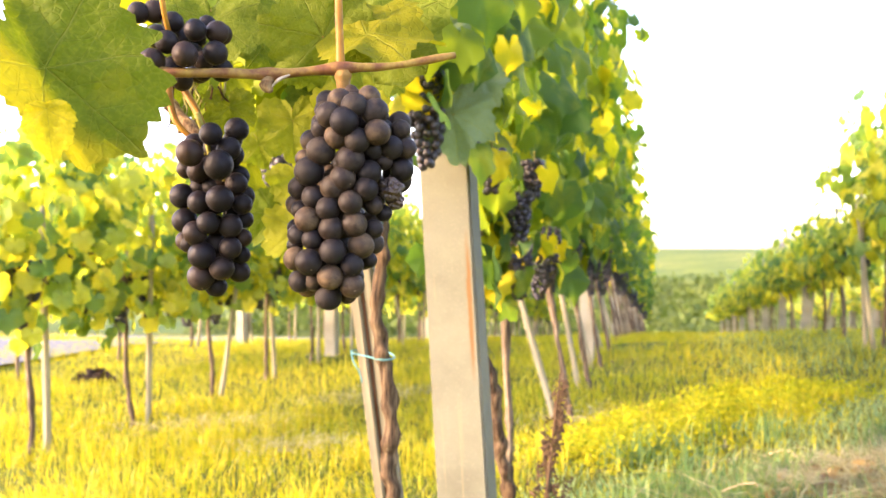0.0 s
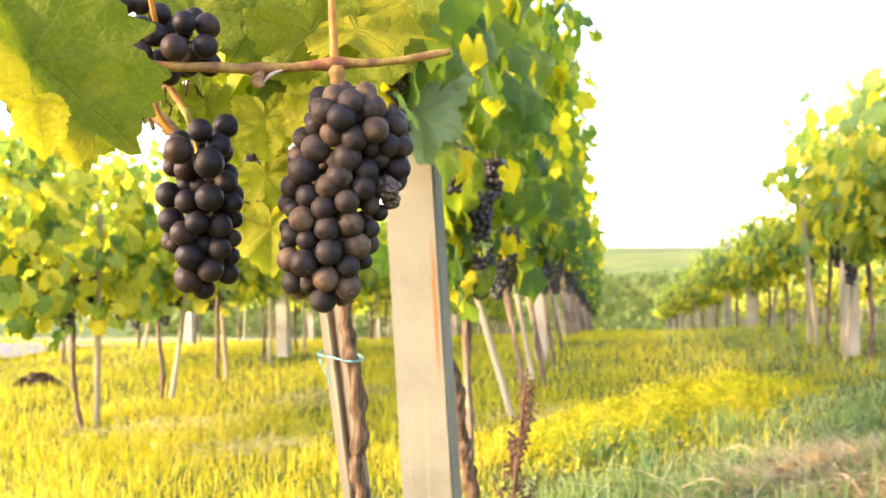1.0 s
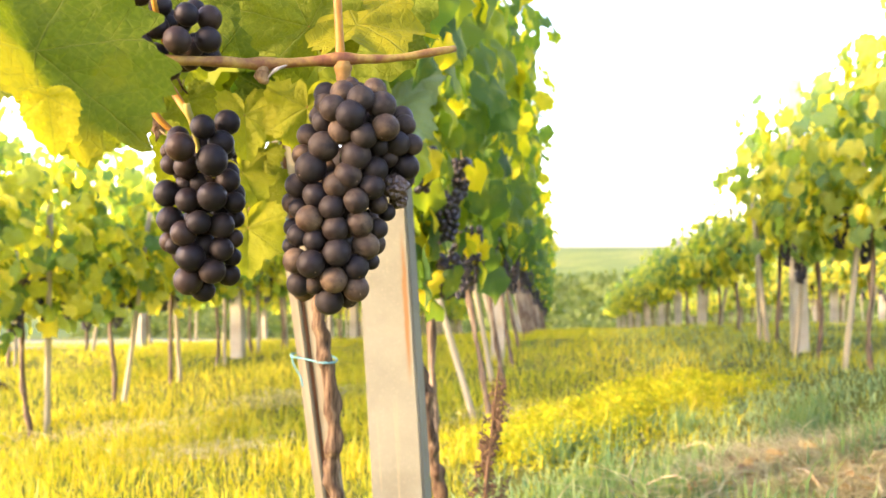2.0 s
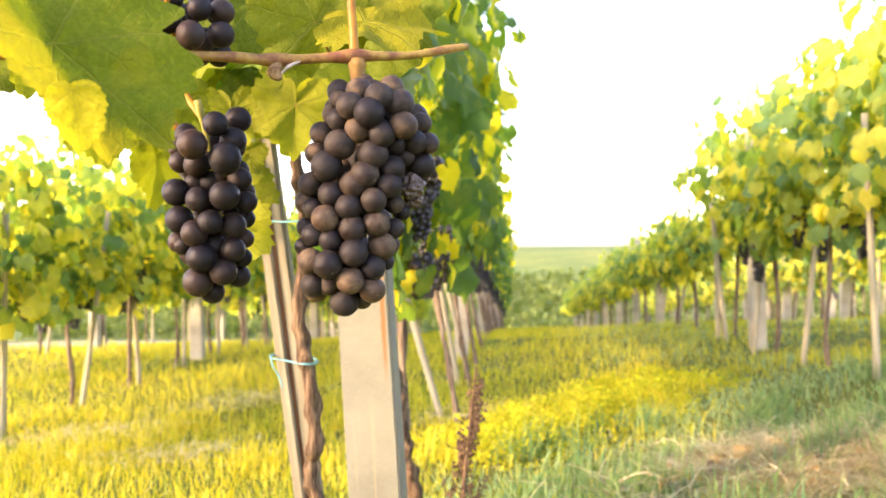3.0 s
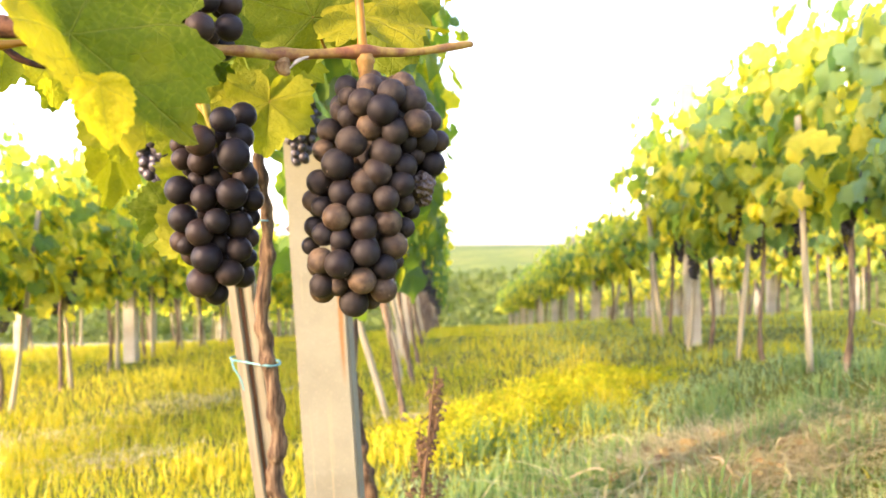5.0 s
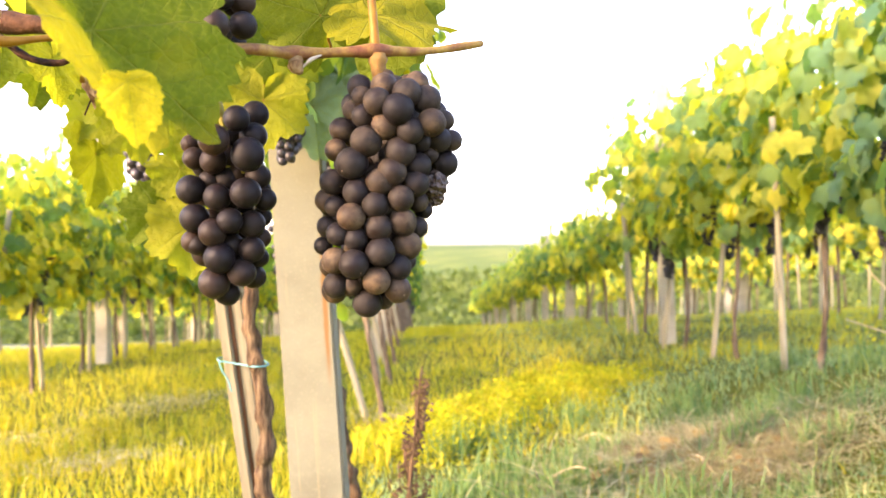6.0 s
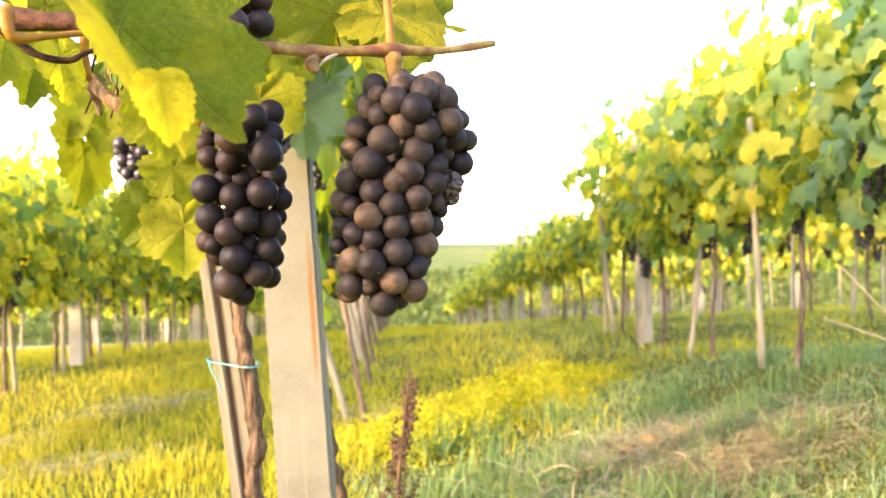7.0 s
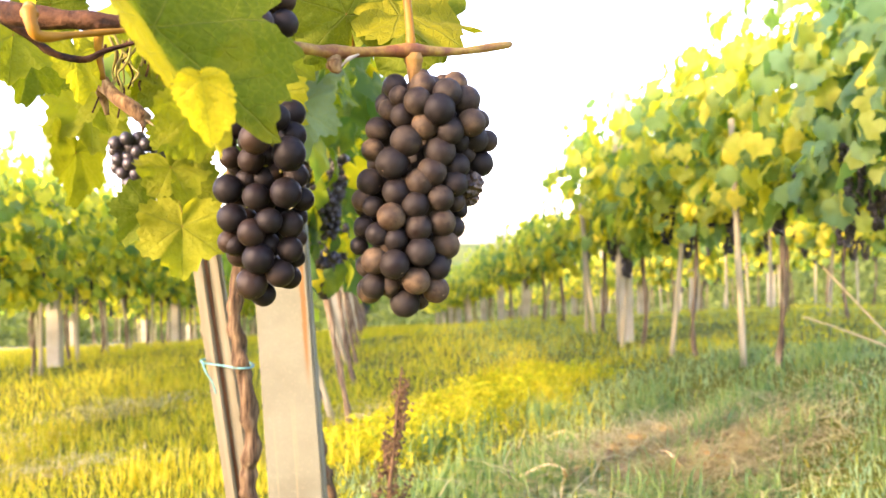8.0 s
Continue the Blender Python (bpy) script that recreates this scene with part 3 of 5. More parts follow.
def ball(sides=8, rings=6):
    bm = bmesh.new()
    bmesh.ops.create_uvsphere(bm, u_segments=sides, v_segments=rings, radius=1)
    bmesh.ops.triangulate(bm, faces=list(bm.faces))
    bm.verts.index_update()
    v, f = np.array([p.co[:] for p in bm.verts]), np.array([[p.index for p in t.verts] for t in bm.faces])
    bm.free()
    return v, f


BALL = ball()


def far_bunch_mesh(name, seed, length=0.15, wide=0.036, count=80, size=0.0090):
    """A whole bunch of small berries, hanging down from its origin."""
    r = np.random.default_rng(seed)
    k = r.random(count) ** 0.85
    a = r.uniform(0, 2 * math.pi, count)
    rad = wide * (1 - 0.62 * k ** 1.4) * np.sqrt(r.uniform(0.3, 1, count))
    c = np.stack([rad * np.cos(a), rad * np.sin(a), -0.012 - k * length], 1)
    s = size * r.uniform(0.85, 1.1, count)
    v = (BALL[0][None] * s[:, None, None] + c[:, None]).reshape(-1, 3)
    f = (BALL[1][None] + (np.arange(count) * len(BALL[0]))[:, None, None]).reshape(-1, 3)
    return soup(name, v, f, far_berry_mat)


BUNCHES = [far_bunch_mesh("grape_bunch", 30 + k, 0.12 + 0.02 * k, 0.034 + 0.003 * k) for k in range(4)]
TALL = [crown_mesh("crown", leaf_far, 580, 0.56, 1.19, 0.15, 0.25, 50 + k, leaf=0.84, turn=0.9) for k in range(4)]
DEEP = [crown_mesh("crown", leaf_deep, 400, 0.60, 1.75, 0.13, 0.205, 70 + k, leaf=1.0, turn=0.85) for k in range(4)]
LOW = [crown_mesh("crown", leaf_far, 620, 0.47, 1.10, 0.16, 0.25, 90 + k, leaf=0.72, turn=0.9) for k in range(4)]
SHADY = [crown_mesh("crown", leaf_cool_shade, 640, 0.54, 1.24, 0.15, 0.25, 60 + k, leaf=0.84, turn=0.9) for k in range(2)]
LOWER = [crown_mesh("crown", leaf_far, 360, 0.42, 0.82, 0.15, 0.24, 110 + k, leaf=0.78) for k in range(4)]


def trunk_mesh(seed, foot=0.0):
    r = random.Random(seed)
    a, b = r.uniform(-0.035, 0.035), r.uniform(-0.025, 0.025)
    stem = tube([(0.0, foot * 1.05, -0.04), (a * 0.4, b + foot * 0.75, 0.16), (a, b * 0.5 + foot * 0.45, 0.34), (a * 0.6, foot * 0.12, 0.56), (a * 0.8, 0.01, 0.70)], (0.0150, 0.0105, 0.0094, 0.0105, 0.009),
                8, 5, 0.7, ((0.3, 0.3), (0.62, 0.35), (0.8, 0.4)), seed)
    left = tube([(a * 0.7, 0, 0.62), (a - 0.12, 0.01, 0.70), (a - 0.40, 0, 0.72)], (0.014, 0.011, 0.006), 6, 4, 0.3, (), seed)
    right = tube([(a * 0.7, 0, 0.62), (a + 0.14, -0.01, 0.70), (a + 0.40, 0, 0.71)], (0.014, 0.011, 0.006), 6, 4, 0.3, (), seed + 1)
    return mesh_of("trunk", *joined(stem, left, right), row_bark_mat)


TRUNKS = [trunk_mesh(k) for k in range(5)]
LEANING = [trunk_mesh(k + 10, -0.11) for k in range(5)]


def vine(crowns, seed, label, bunches, hang=0.0, trunks=TRUNKS):
    """One vine at the origin, its row along x: trunk with two arms, crown and hanging bunches."""
    r = random.Random(seed)
    ob = tagged(new("grapevine"), label, "grapevine", "vines in the rows")
    part("trunk", trunks[seed % 5], ob)
    part("crown", crowns[seed % len(crowns)], ob)
    for k in range(bunches):
        part("grape_bunch", BUNCHES[(seed + k) % 4], ob, "dark blue grape bunch",
             pose(r.uniform(-0.38, 0.38), r.choice((-1, 1)) * r.uniform(0.02, 0.09), r.uniform(0.60, 0.78) - hang, 0, 0, r.uniform(0, 360)))["kind"] = "stuff"
    return ob


def row_pose(s, side, seed, flip=True):
    r = random.Random(seed * 31 + 5)
    p = along(s, side)
    turn = math.degrees(math.atan2(ROW.y, ROW.x)) + (r.choice((0, 180)) if flip else 0) + r.uniform(-4, 4)
    return pose(p.x, p.y, p.z, r.uniform(-2, 2), r.uniform(-3, 3), turn)


STAKES = []
for k in range(3):
    r = random.Random(k + 200)
    lean = r.uniform(-0.05, 0.05)
    STAKES.append(mesh_of("vine_stake", *tube([(0, 0, -0.05), (lean * 0.5, 0, 0.4), (lean, 0.0, 0.95)], (0.0140, 0.0130, 0.0120), 7, 4, 0.2, (), k), row_stake_mat))
POST = mesh_of("concrete_post", *box_piece((-0.042, -0.042, -0.2), (0.042, 0.042, 1.5), 0.86, 0.006), post_mat, False)
SHORT_POST = mesh_of("concrete_post", *box_piece((-0.040, -0.040, -0.2), (0.040, 0.040, 0.98), 0.88, 0.006), post_mat, False)

made = {}


def plant_row(side, start, end, kind, crowns, label, bunches, step=0.82, post_at=0.0, spacing=3.3):
    s, i = start, 0
    while s < end:
        key = (kind, i % 4 if i else -1)
        seed = i * 7 + len(kind)
        m = row_pose(s, side, seed + int(side * 10) % 97, kind != "main")
        if key in made:
            copy_thing(made[key], m)
        else:
            made[key] = vine(crowns, i % 4 + len(kind), label, bunches, {"upper": 0.02, "lower": 0.04}.get(kind, 0.0), LEANING if kind == "main" and i else TRUNKS)
            made[key].matrix_basis = m
        if kind == "fresh" or kind == "main" and not i:
            s, i = s + step, i + 1
            continue
        p = along(s + 0.13, side - 0.07) if kind == "upper" else along(s + 0.05, side + 0.03)
        st = tagged(new("vine_stake", STAKES[i % 3]), "thin weathered pale wooden stake beside a vine trunk", "stake", "stakes in the rows")
        lean = random.Random(seed + 1).uniform(-7, 7)
        if kind == "main":
            st.matrix_basis = pose(p.x + 0.02, p.y, p.z, lean * 0.5, -13 + lean * 0.4, 0)
        else:
            st.matrix_basis = pose(p.x, p.y, p.z, random.Random(seed).uniform(-7, 7), lean, seed * 40)
        s, i = s + step, i + 1
    s = post_at
    while s < end:
        if s > start - 0.5 and (side or s > 0.1):
            p = along(s, side)
            po = tagged(new("concrete_post", SHORT_POST if kind == "lowest" else POST), "pale cast concrete trellis post in the vine row", "post", "trellis posts")
            po.matrix_basis = pose(p.x, p.y, p.z, random.Random(s).uniform(-1.5, 1.5), random.Random(s + 3).uniform(-1.5, 1.5), -14)
        s += spacing


MAIN_LABEL = "trellised grapevine with leaves coloured deep green for shade, and dark bunches"
LOW_LABEL = "low sunlit grapevine with yellow-green leaves and dark bunches"
TALL_LABEL = "tall sunlit grapevine with yellow-green leaves and dark bunches"
plant_row(0, 0.50, 17, "main", DEEP, MAIN_LABEL, 5, post_at=0.0)
plant_row(-1.78, 0.77, 17, "lower", LOW, LOW_LABEL, 6, 0.64, 3.7)
plant_row(-3.4, 2.6, 17, "lower", LOW, LOW_LABEL, 4, 1.0, 2.2)
plant_row(1.68, -0.40, 0.9, "fresh", SHADY, "tall grapevine with leaves coloured cool green for shade, and dark bunches", 7, 0.80, 3.1)
plant_row(1.68, 1.20, 3.9, "upper", TALL, TALL_LABEL, 5, 0.80, 3.1)
plant_row(1.68, 4.8, 19, "lowest", LOWER, LOW_LABEL, 4, 0.80, 6.4, spacing=1.6)
plant_row(3.4, 2.0, 6.0, "upper", TALL, TALL_LABEL, 5, 0.85, 3.0)
plant_row(3.4, 6.3, 19, "lowest", LOWER, LOW_LABEL, 4, 0.85, 6.5, spacing=1.7)
plant_row(5.2, 3.0, 17, "upper", TALL, TALL_LABEL, 5, 0.85, 2.0)

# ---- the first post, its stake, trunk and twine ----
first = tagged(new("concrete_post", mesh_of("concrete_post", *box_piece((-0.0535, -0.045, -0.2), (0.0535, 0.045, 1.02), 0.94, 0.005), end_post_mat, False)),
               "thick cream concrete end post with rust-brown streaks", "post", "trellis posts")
first.matrix_basis = pose(0.059, 1.745, float(height(0.059, 1.745)), 0, -3.4, -14)

old_vine = tagged(new("grapevine"), "dark gnarled old vine trunk close behind the end post", "grapevine", "vines in the rows")
part("trunk", mesh_of("trunk", *tube([(0.160, 1.955, -0.06), (0.151, 1.96, 0.06), (0.133, 1.96, 0.15), (0.122, 1.96, 0.225), (0.115, 1.96, 0.30), (0.086, 1.96, 0.39), (0.066, 1.96, 0.52), (0.060, 1.95, 0.74), (0.080, 1.95, 0.90)],
                                     (0.020, 0.016, 0.0145, 0.0150, 0.0145, 0.0110, 0.0100, 0.0090), 16, 9, 0.8, ((0.30, 0.15), (0.48, 0.30)), 21), bark_mat), old_vine)
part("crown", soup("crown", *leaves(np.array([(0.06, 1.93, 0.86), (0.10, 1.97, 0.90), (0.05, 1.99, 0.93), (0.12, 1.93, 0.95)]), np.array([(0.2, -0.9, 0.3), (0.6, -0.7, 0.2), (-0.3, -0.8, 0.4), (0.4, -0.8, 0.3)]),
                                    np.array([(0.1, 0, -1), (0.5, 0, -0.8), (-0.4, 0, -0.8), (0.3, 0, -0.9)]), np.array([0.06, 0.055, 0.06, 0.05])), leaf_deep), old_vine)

near_vine = tagged(new("grapevine"), "old grapevine with knotty bark, long canes and large yellow-green leaves", "grapevine", "vines in the rows")
part("trunk", mesh_of("trunk", *tube([(-0.066, 1.40, -0.05), (-0.072, 1.39, 0.10), (-0.080, 1.38, 0.209), (-0.086, 1.38, 0.286), (-0.083, 1.375, 0.332), (-0.086, 1.375, 0.388), (-0.096, 1.37, 0.453),
                                      (-0.104, 1.37, 0.509), (-0.101, 1.37, 0.565), (-0.095, 1.37, 0.636), (-0.104, 1.36, 0.720), (-0.113, 1.36, 0.80), (-0.140, 1.33, 0.90)],
                                     (0.0125, 0.0102, 0.0096, 0.0093, 0.0092, 0.0088, 0.0090, 0.0098, 0.0105, 0.0105, 0.0095, 0.008), 22, 16, 0.65,
                                     ((0.20, 0.25), (0.26, 0.42), (0.33, 0.30), (0.40, 0.50), (0.505, 0.48), (0.56, 0.2)), 3), bark_mat), near_vine, "brown knotty bark")
arm = joined(tube([(-0.60, 0.86, 0.83), (-0.44, 0.74, 0.80), (-0.335, 0.660, 0.772), (-0.285, 0.625, 0.756), (-0.232, 0.605, 0.7525), (-0.205, 0.607, 0.7495)],
                  (0.0085, 0.0075, 0.0066, 0.0056, 0.0046, 0.0042), 16, 12, 0.55, ((0.35, 0.2), (0.62, 0.3), (0.72, 0.25)), 5),
             tube([(-0.320, 0.665, 0.770), (-0.296, 0.660, 0.755), (-0.2797, 0.660, 0.7436), (-0.262, 0.660, 0.741), (-0.250, 0.660, 0.747), (-0.228, 0.660, 0.755)], (0.0040, 0.0030, 0.0024, 0.0018, 0.0014, 0.0012), 10, 8, 0.7, ((0.35, 0.3),), 6))
part("arm", mesh_of("arm", *arm, arm_mat), near_vine)
part("cane", mesh_of("cane", *tube([(-0.232, 0.605, 0.7520), (-0.205, 0.575, 0.7415), (-0.178, 0.558, 0.7345), (-0.1435, 0.573, 0.7370), (-0.117, 0.587, 0.7390), (-0.070, 0.589, 0.7435), (-0.035, 0.600, 0.7475), (0.0085, 0.616, 0.7585)],
                                   (0.0040, 0.0035, 0.0033, 0.0032, 0.0031, 0.0031, 0.0025, 0.0025), 14, 12, 0.22, ((0.715, 0.60), (0.56, 0.45)), 8), cane_mat), near_vine, "reddish brown cane")
part("bud", mesh_of("bud", *tube([(-0.1180, 0.588, 0.7385), (-0.1190, 0.586, 0.7335), (-0.1185, 0.584, 0.7295), (-0.1165, 0.583, 0.7265)], (0.0036, 0.0030, 0.0031, 0.0018), 12, 8, 1.3, ((0.5, 0.2),), 3), spur_mat), near_vine, "swollen brown bud with a ragged tip")
part("bud_stub", mesh_of("bud_stub", *tube([(-0.1160, 0.583, 0.7295), (-0.1110, 0.583, 0.7345), (-0.1040, 0.586, 0.7385)], (0.0005, 0.0011, 0.0005), 7, 5, 0.9), dry_mat), near_vine, "pale torn stub under the bud")
part("shoot", mesh_of("shoot", *tube([(-0.070, 0.589, 0.744), (-0.0705, 0.590, 0.758), (-0.072, 0.594, 0.79), (-0.074, 0.60, 0.86)], (0.0034, 0.0028, 0.0026, 0.0024), 8, 6, 0.15), shoot_mat), near_vine)
part("shoot", mesh_of("shoot", *tube([(-0.286, 0.598, 0.7555), (-0.2835, 0.576, 0.748), (-0.2825, 0.572, 0.7405), (-0.2785, 0.574, 0.7345), (-0.262, 0.583, 0.7385), (-0.232, 0.600, 0.7475)], (0.0036, 0.0034, 0.0032, 0.0027, 0.0022, 0.0018), 10, 7, 0.4, ((0.25, 0.35),)), shoot_mat), near_vine, "orange-yellow shoot")
spur = joined(tube([(-0.281, 0.850, 0.778), (-0.2735, 0.840, 0.770), (-0.252, 0.820, 0.748), (-0.2265, 0.800, 0.7245)], (0.0050, 0.0058, 0.0060, 0.0056), 14, 12, 0.5, ((0.55, 0.15),), 12),
              tube([(-0.262, 0.830, 0.757), (-0.2585, 0.838, 0.744), (-0.2560, 0.840, 0.7325)], (0.0048, 0.0034, 0.0022), 9, 7, 0.6, (), 13),
              tube([(-0.228, 0.802, 0.726), (-0.2230, 0.797, 0.7215), (-0.2190, 0.795, 0.7185)], (0.0034, 0.0022, 0.0006), 6, 4, 0.9, (), 14),
              tube([(-0.230, 0.802, 0.725), (-0.2280, 0.797, 0.7185), (-0.2290, 0.796, 0.7140)], (0.0030, 0.0018, 0.0006), 6, 4, 0.9, (), 15))
part("spur", mesh_of("spur", *spur, spur_mat), near_vine, "pale cut spur with frayed wood")
for a, b, c in (((-0.196, 0.628, 0.7475), (-0.178, 0.615, 0.722), (-0.161, 0.590, 0.698)), ((-0.205, 0.64, 0.744), (-0.196, 0.63, 0.715), (-0.182, 0.63, 0.699)),
                ((-0.255, 0.70, 0.772), (-0.256, 0.705, 0.755), (-0.254, 0.71, 0.738))):
    part("side_shoot", mesh_of("side_shoot", *tube([a, b, c], (0.0032, 0.0026, 0.0022), 8, 6, 0.2), shoot_mat), near_vine)

curl = random.Random(8)
for k in range(16):
    a = Vector((-0.256 + 0.0026 * k, 0.84 + curl.uniform(-0.02, 0.02), 0.800 - curl.uniform(0, 0.012)))
    line = [a]
    for q in range(5):
        line.append(line[-1] + Vector((curl.uniform(-0.006, 0.006), curl.uniform(-0.008, 0.008), curl.uniform(-0.015, -0.003))))
    part("tendril", mesh_of("tendril", *tube(line, (0.0012, 0.0008), 5, 5, 0.2), stem_mat if k % 3 else arm_mat), near_vine)

stake = tagged(new("vine_stake"), "split pale wooden stake tied to the old vine trunk", "stake", "stakes in the rows")
stake.matrix_basis = pose(-0.054, 1.425, -0.06, 0, -7.4, -12)
part("half", mesh_of("half", *box_piece((-0.0215, -0.016, 0), (-0.004, 0.012, 1.04), 0.94, 0.003), stake_mat, False), stake)
part("half", mesh_of("half", *box_piece((0.001, -0.014, 0), (0.022, 0.012, 1.05), 0.92, 0.005), stake_mat, False), stake)
part("crack", mesh_of("crack", *box_piece((-0.004, -0.010, 0), (0.001, 0.010, 1.0), 1.0, 0.0), gap_mat), stake)

twine = tagged(new("twine"), "pale blue twine tied round the stake and trunk", "twine")
ring_line = [(-0.148, 1.405, 0.450), (-0.125, 1.392, 0.447), (-0.10, 1.356, 0.446), (-0.084, 1.358, 0.446), (-0.078, 1.385, 0.447), (-0.095, 1.435, 0.449), (-0.128, 1.445, 0.451), (-0.150, 1.425, 0.452), (-0.148, 1.404, 0.450)]
part("loop", mesh_of("loop", *tube(ring_line, (0.0015, 0.0015), 6, 5, 0.2), twine_mat), twine)
part("loose_end", mesh_of("loose_end", *tube([(-0.149, 1.405, 0.450), (-0.145, 1.398, 0.437), (-0.136, 1.396, 0.422), (-0.131, 1.395, 0.404)], (0.0015, 0.0012), 6, 4, 0.2), twine_mat), twine)
part("loop", mesh_of("loop", *tube([(p[0] - 0.012, p[1], p[2] + 0.215) for p in ring_line], (0.0015, 0.0015), 6, 5, 0.2), twine_mat), twine)

# ---- close leaves of the near vine ----
LEAF_SHAPES = [leaf_mesh("leaf", leaf_near, 0.18 + 0.08 * k, 0.25 + 0.12 * k, 0.14, seed=k * 2.1 + 0.4) for k in range(4)]
MELLOW = leaf_mesh("leaf", leaf_mellow, 0.25, 0.3, 0.15, seed=6.3)
LIME_SHAPES = [leaf_mesh("leaf", leaf_lime, 0.22, 0.3, 0.15, seed=k * 1.7 + 3) for k in range(2)]
BLUE_SHAPES = [leaf_mesh("leaf", leaf_blue, 0.2, 0.35, 0.2, seed=k * 1.9 + 9) for k in range(2)]


LEAF_STALK = mesh_of("leaf_stalk", *tube([(0, 0.02, -0.01), (0.0, -0.12, -0.06), (0.05, -0.38, -0.26), (0.12, -0.52, -0.58)], (0.020, 0.017, 0.018, 0.024), 7, 5, 0.1), shoot_mat)


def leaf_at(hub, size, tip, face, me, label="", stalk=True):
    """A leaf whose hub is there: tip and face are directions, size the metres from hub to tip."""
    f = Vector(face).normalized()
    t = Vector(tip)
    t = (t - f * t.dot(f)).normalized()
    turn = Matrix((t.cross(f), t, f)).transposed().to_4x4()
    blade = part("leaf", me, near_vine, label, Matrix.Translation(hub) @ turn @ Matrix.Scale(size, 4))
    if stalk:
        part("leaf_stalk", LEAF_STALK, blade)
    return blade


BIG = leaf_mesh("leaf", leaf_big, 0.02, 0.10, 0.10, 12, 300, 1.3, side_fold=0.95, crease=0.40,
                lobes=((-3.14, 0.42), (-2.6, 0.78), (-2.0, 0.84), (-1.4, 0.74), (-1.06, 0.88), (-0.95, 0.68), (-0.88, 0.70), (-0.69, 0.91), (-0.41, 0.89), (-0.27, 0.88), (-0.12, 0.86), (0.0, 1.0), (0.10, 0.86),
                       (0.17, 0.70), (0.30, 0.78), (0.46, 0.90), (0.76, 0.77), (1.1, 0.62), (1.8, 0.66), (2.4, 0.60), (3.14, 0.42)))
FLAP = leaf_mesh("leaf_flap", leaf_sun_gold, 0.05, 0.12, 0.06, 8, 120, 2.0, lobes=((-3.14, 0.10), (-1.57, 0.44), (-1.1, 0.58), (-0.8, 0.62), (-0.55, 0.80), (-0.2, 0.92), (0.0, 1.08), (0.12, 0.95), (0.4, 0.76), (0.75, 0.62), (1.1, 0.54), (1.57, 0.40), (3.14, 0.10)))
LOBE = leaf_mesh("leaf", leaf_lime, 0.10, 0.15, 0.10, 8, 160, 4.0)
leaf_at((-0.2225, 0.482, 0.7215), 0.0755, (0.76, 0.02, -0.65), (0.18, -0.956, 0.23), BIG, "large folded leaf, green in front, coloured sunlit yellow on its fold", False)
leaf_at((-0.2050, 0.4460, 0.6925), 0.0270, (0.07, 0.20, -0.97), (0.22, -0.95, 0.2), FLAP, "lobe of a leaf coloured yellow as if glowing in the sun", False)
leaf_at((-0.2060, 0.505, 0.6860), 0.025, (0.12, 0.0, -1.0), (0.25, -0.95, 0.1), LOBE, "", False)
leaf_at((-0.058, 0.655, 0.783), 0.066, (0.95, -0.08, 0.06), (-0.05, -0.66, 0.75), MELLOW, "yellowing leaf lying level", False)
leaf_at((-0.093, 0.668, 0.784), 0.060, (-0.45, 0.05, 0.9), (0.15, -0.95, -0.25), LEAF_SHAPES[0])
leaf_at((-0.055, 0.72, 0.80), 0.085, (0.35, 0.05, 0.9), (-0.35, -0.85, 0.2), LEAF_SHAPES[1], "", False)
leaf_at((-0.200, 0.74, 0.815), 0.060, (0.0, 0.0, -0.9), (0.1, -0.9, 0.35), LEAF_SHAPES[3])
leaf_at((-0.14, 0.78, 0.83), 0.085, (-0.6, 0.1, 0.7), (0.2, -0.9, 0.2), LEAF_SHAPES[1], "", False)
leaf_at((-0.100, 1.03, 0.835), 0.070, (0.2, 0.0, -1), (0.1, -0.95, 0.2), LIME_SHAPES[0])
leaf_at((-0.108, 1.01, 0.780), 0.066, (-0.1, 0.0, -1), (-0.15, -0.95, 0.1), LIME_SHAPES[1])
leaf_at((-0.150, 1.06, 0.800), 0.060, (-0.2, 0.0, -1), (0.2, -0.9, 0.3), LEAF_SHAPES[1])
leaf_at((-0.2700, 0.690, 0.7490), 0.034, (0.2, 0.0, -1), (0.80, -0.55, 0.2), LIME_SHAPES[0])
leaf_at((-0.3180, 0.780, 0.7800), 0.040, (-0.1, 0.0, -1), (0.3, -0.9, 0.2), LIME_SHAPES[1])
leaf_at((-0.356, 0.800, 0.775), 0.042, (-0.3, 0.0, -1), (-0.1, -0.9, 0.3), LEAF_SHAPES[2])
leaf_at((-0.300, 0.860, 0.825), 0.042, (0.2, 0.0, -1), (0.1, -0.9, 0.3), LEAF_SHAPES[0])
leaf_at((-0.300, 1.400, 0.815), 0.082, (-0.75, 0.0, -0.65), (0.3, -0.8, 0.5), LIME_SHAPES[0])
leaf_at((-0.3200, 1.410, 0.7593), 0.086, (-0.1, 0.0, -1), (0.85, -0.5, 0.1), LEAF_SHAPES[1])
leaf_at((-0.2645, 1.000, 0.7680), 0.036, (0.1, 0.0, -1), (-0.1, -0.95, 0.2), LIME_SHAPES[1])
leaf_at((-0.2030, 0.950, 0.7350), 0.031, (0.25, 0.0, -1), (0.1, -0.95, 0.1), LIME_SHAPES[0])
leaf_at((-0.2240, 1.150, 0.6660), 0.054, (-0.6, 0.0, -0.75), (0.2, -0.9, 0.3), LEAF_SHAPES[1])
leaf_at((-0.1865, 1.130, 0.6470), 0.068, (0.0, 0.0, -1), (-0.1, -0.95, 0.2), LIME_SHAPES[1])
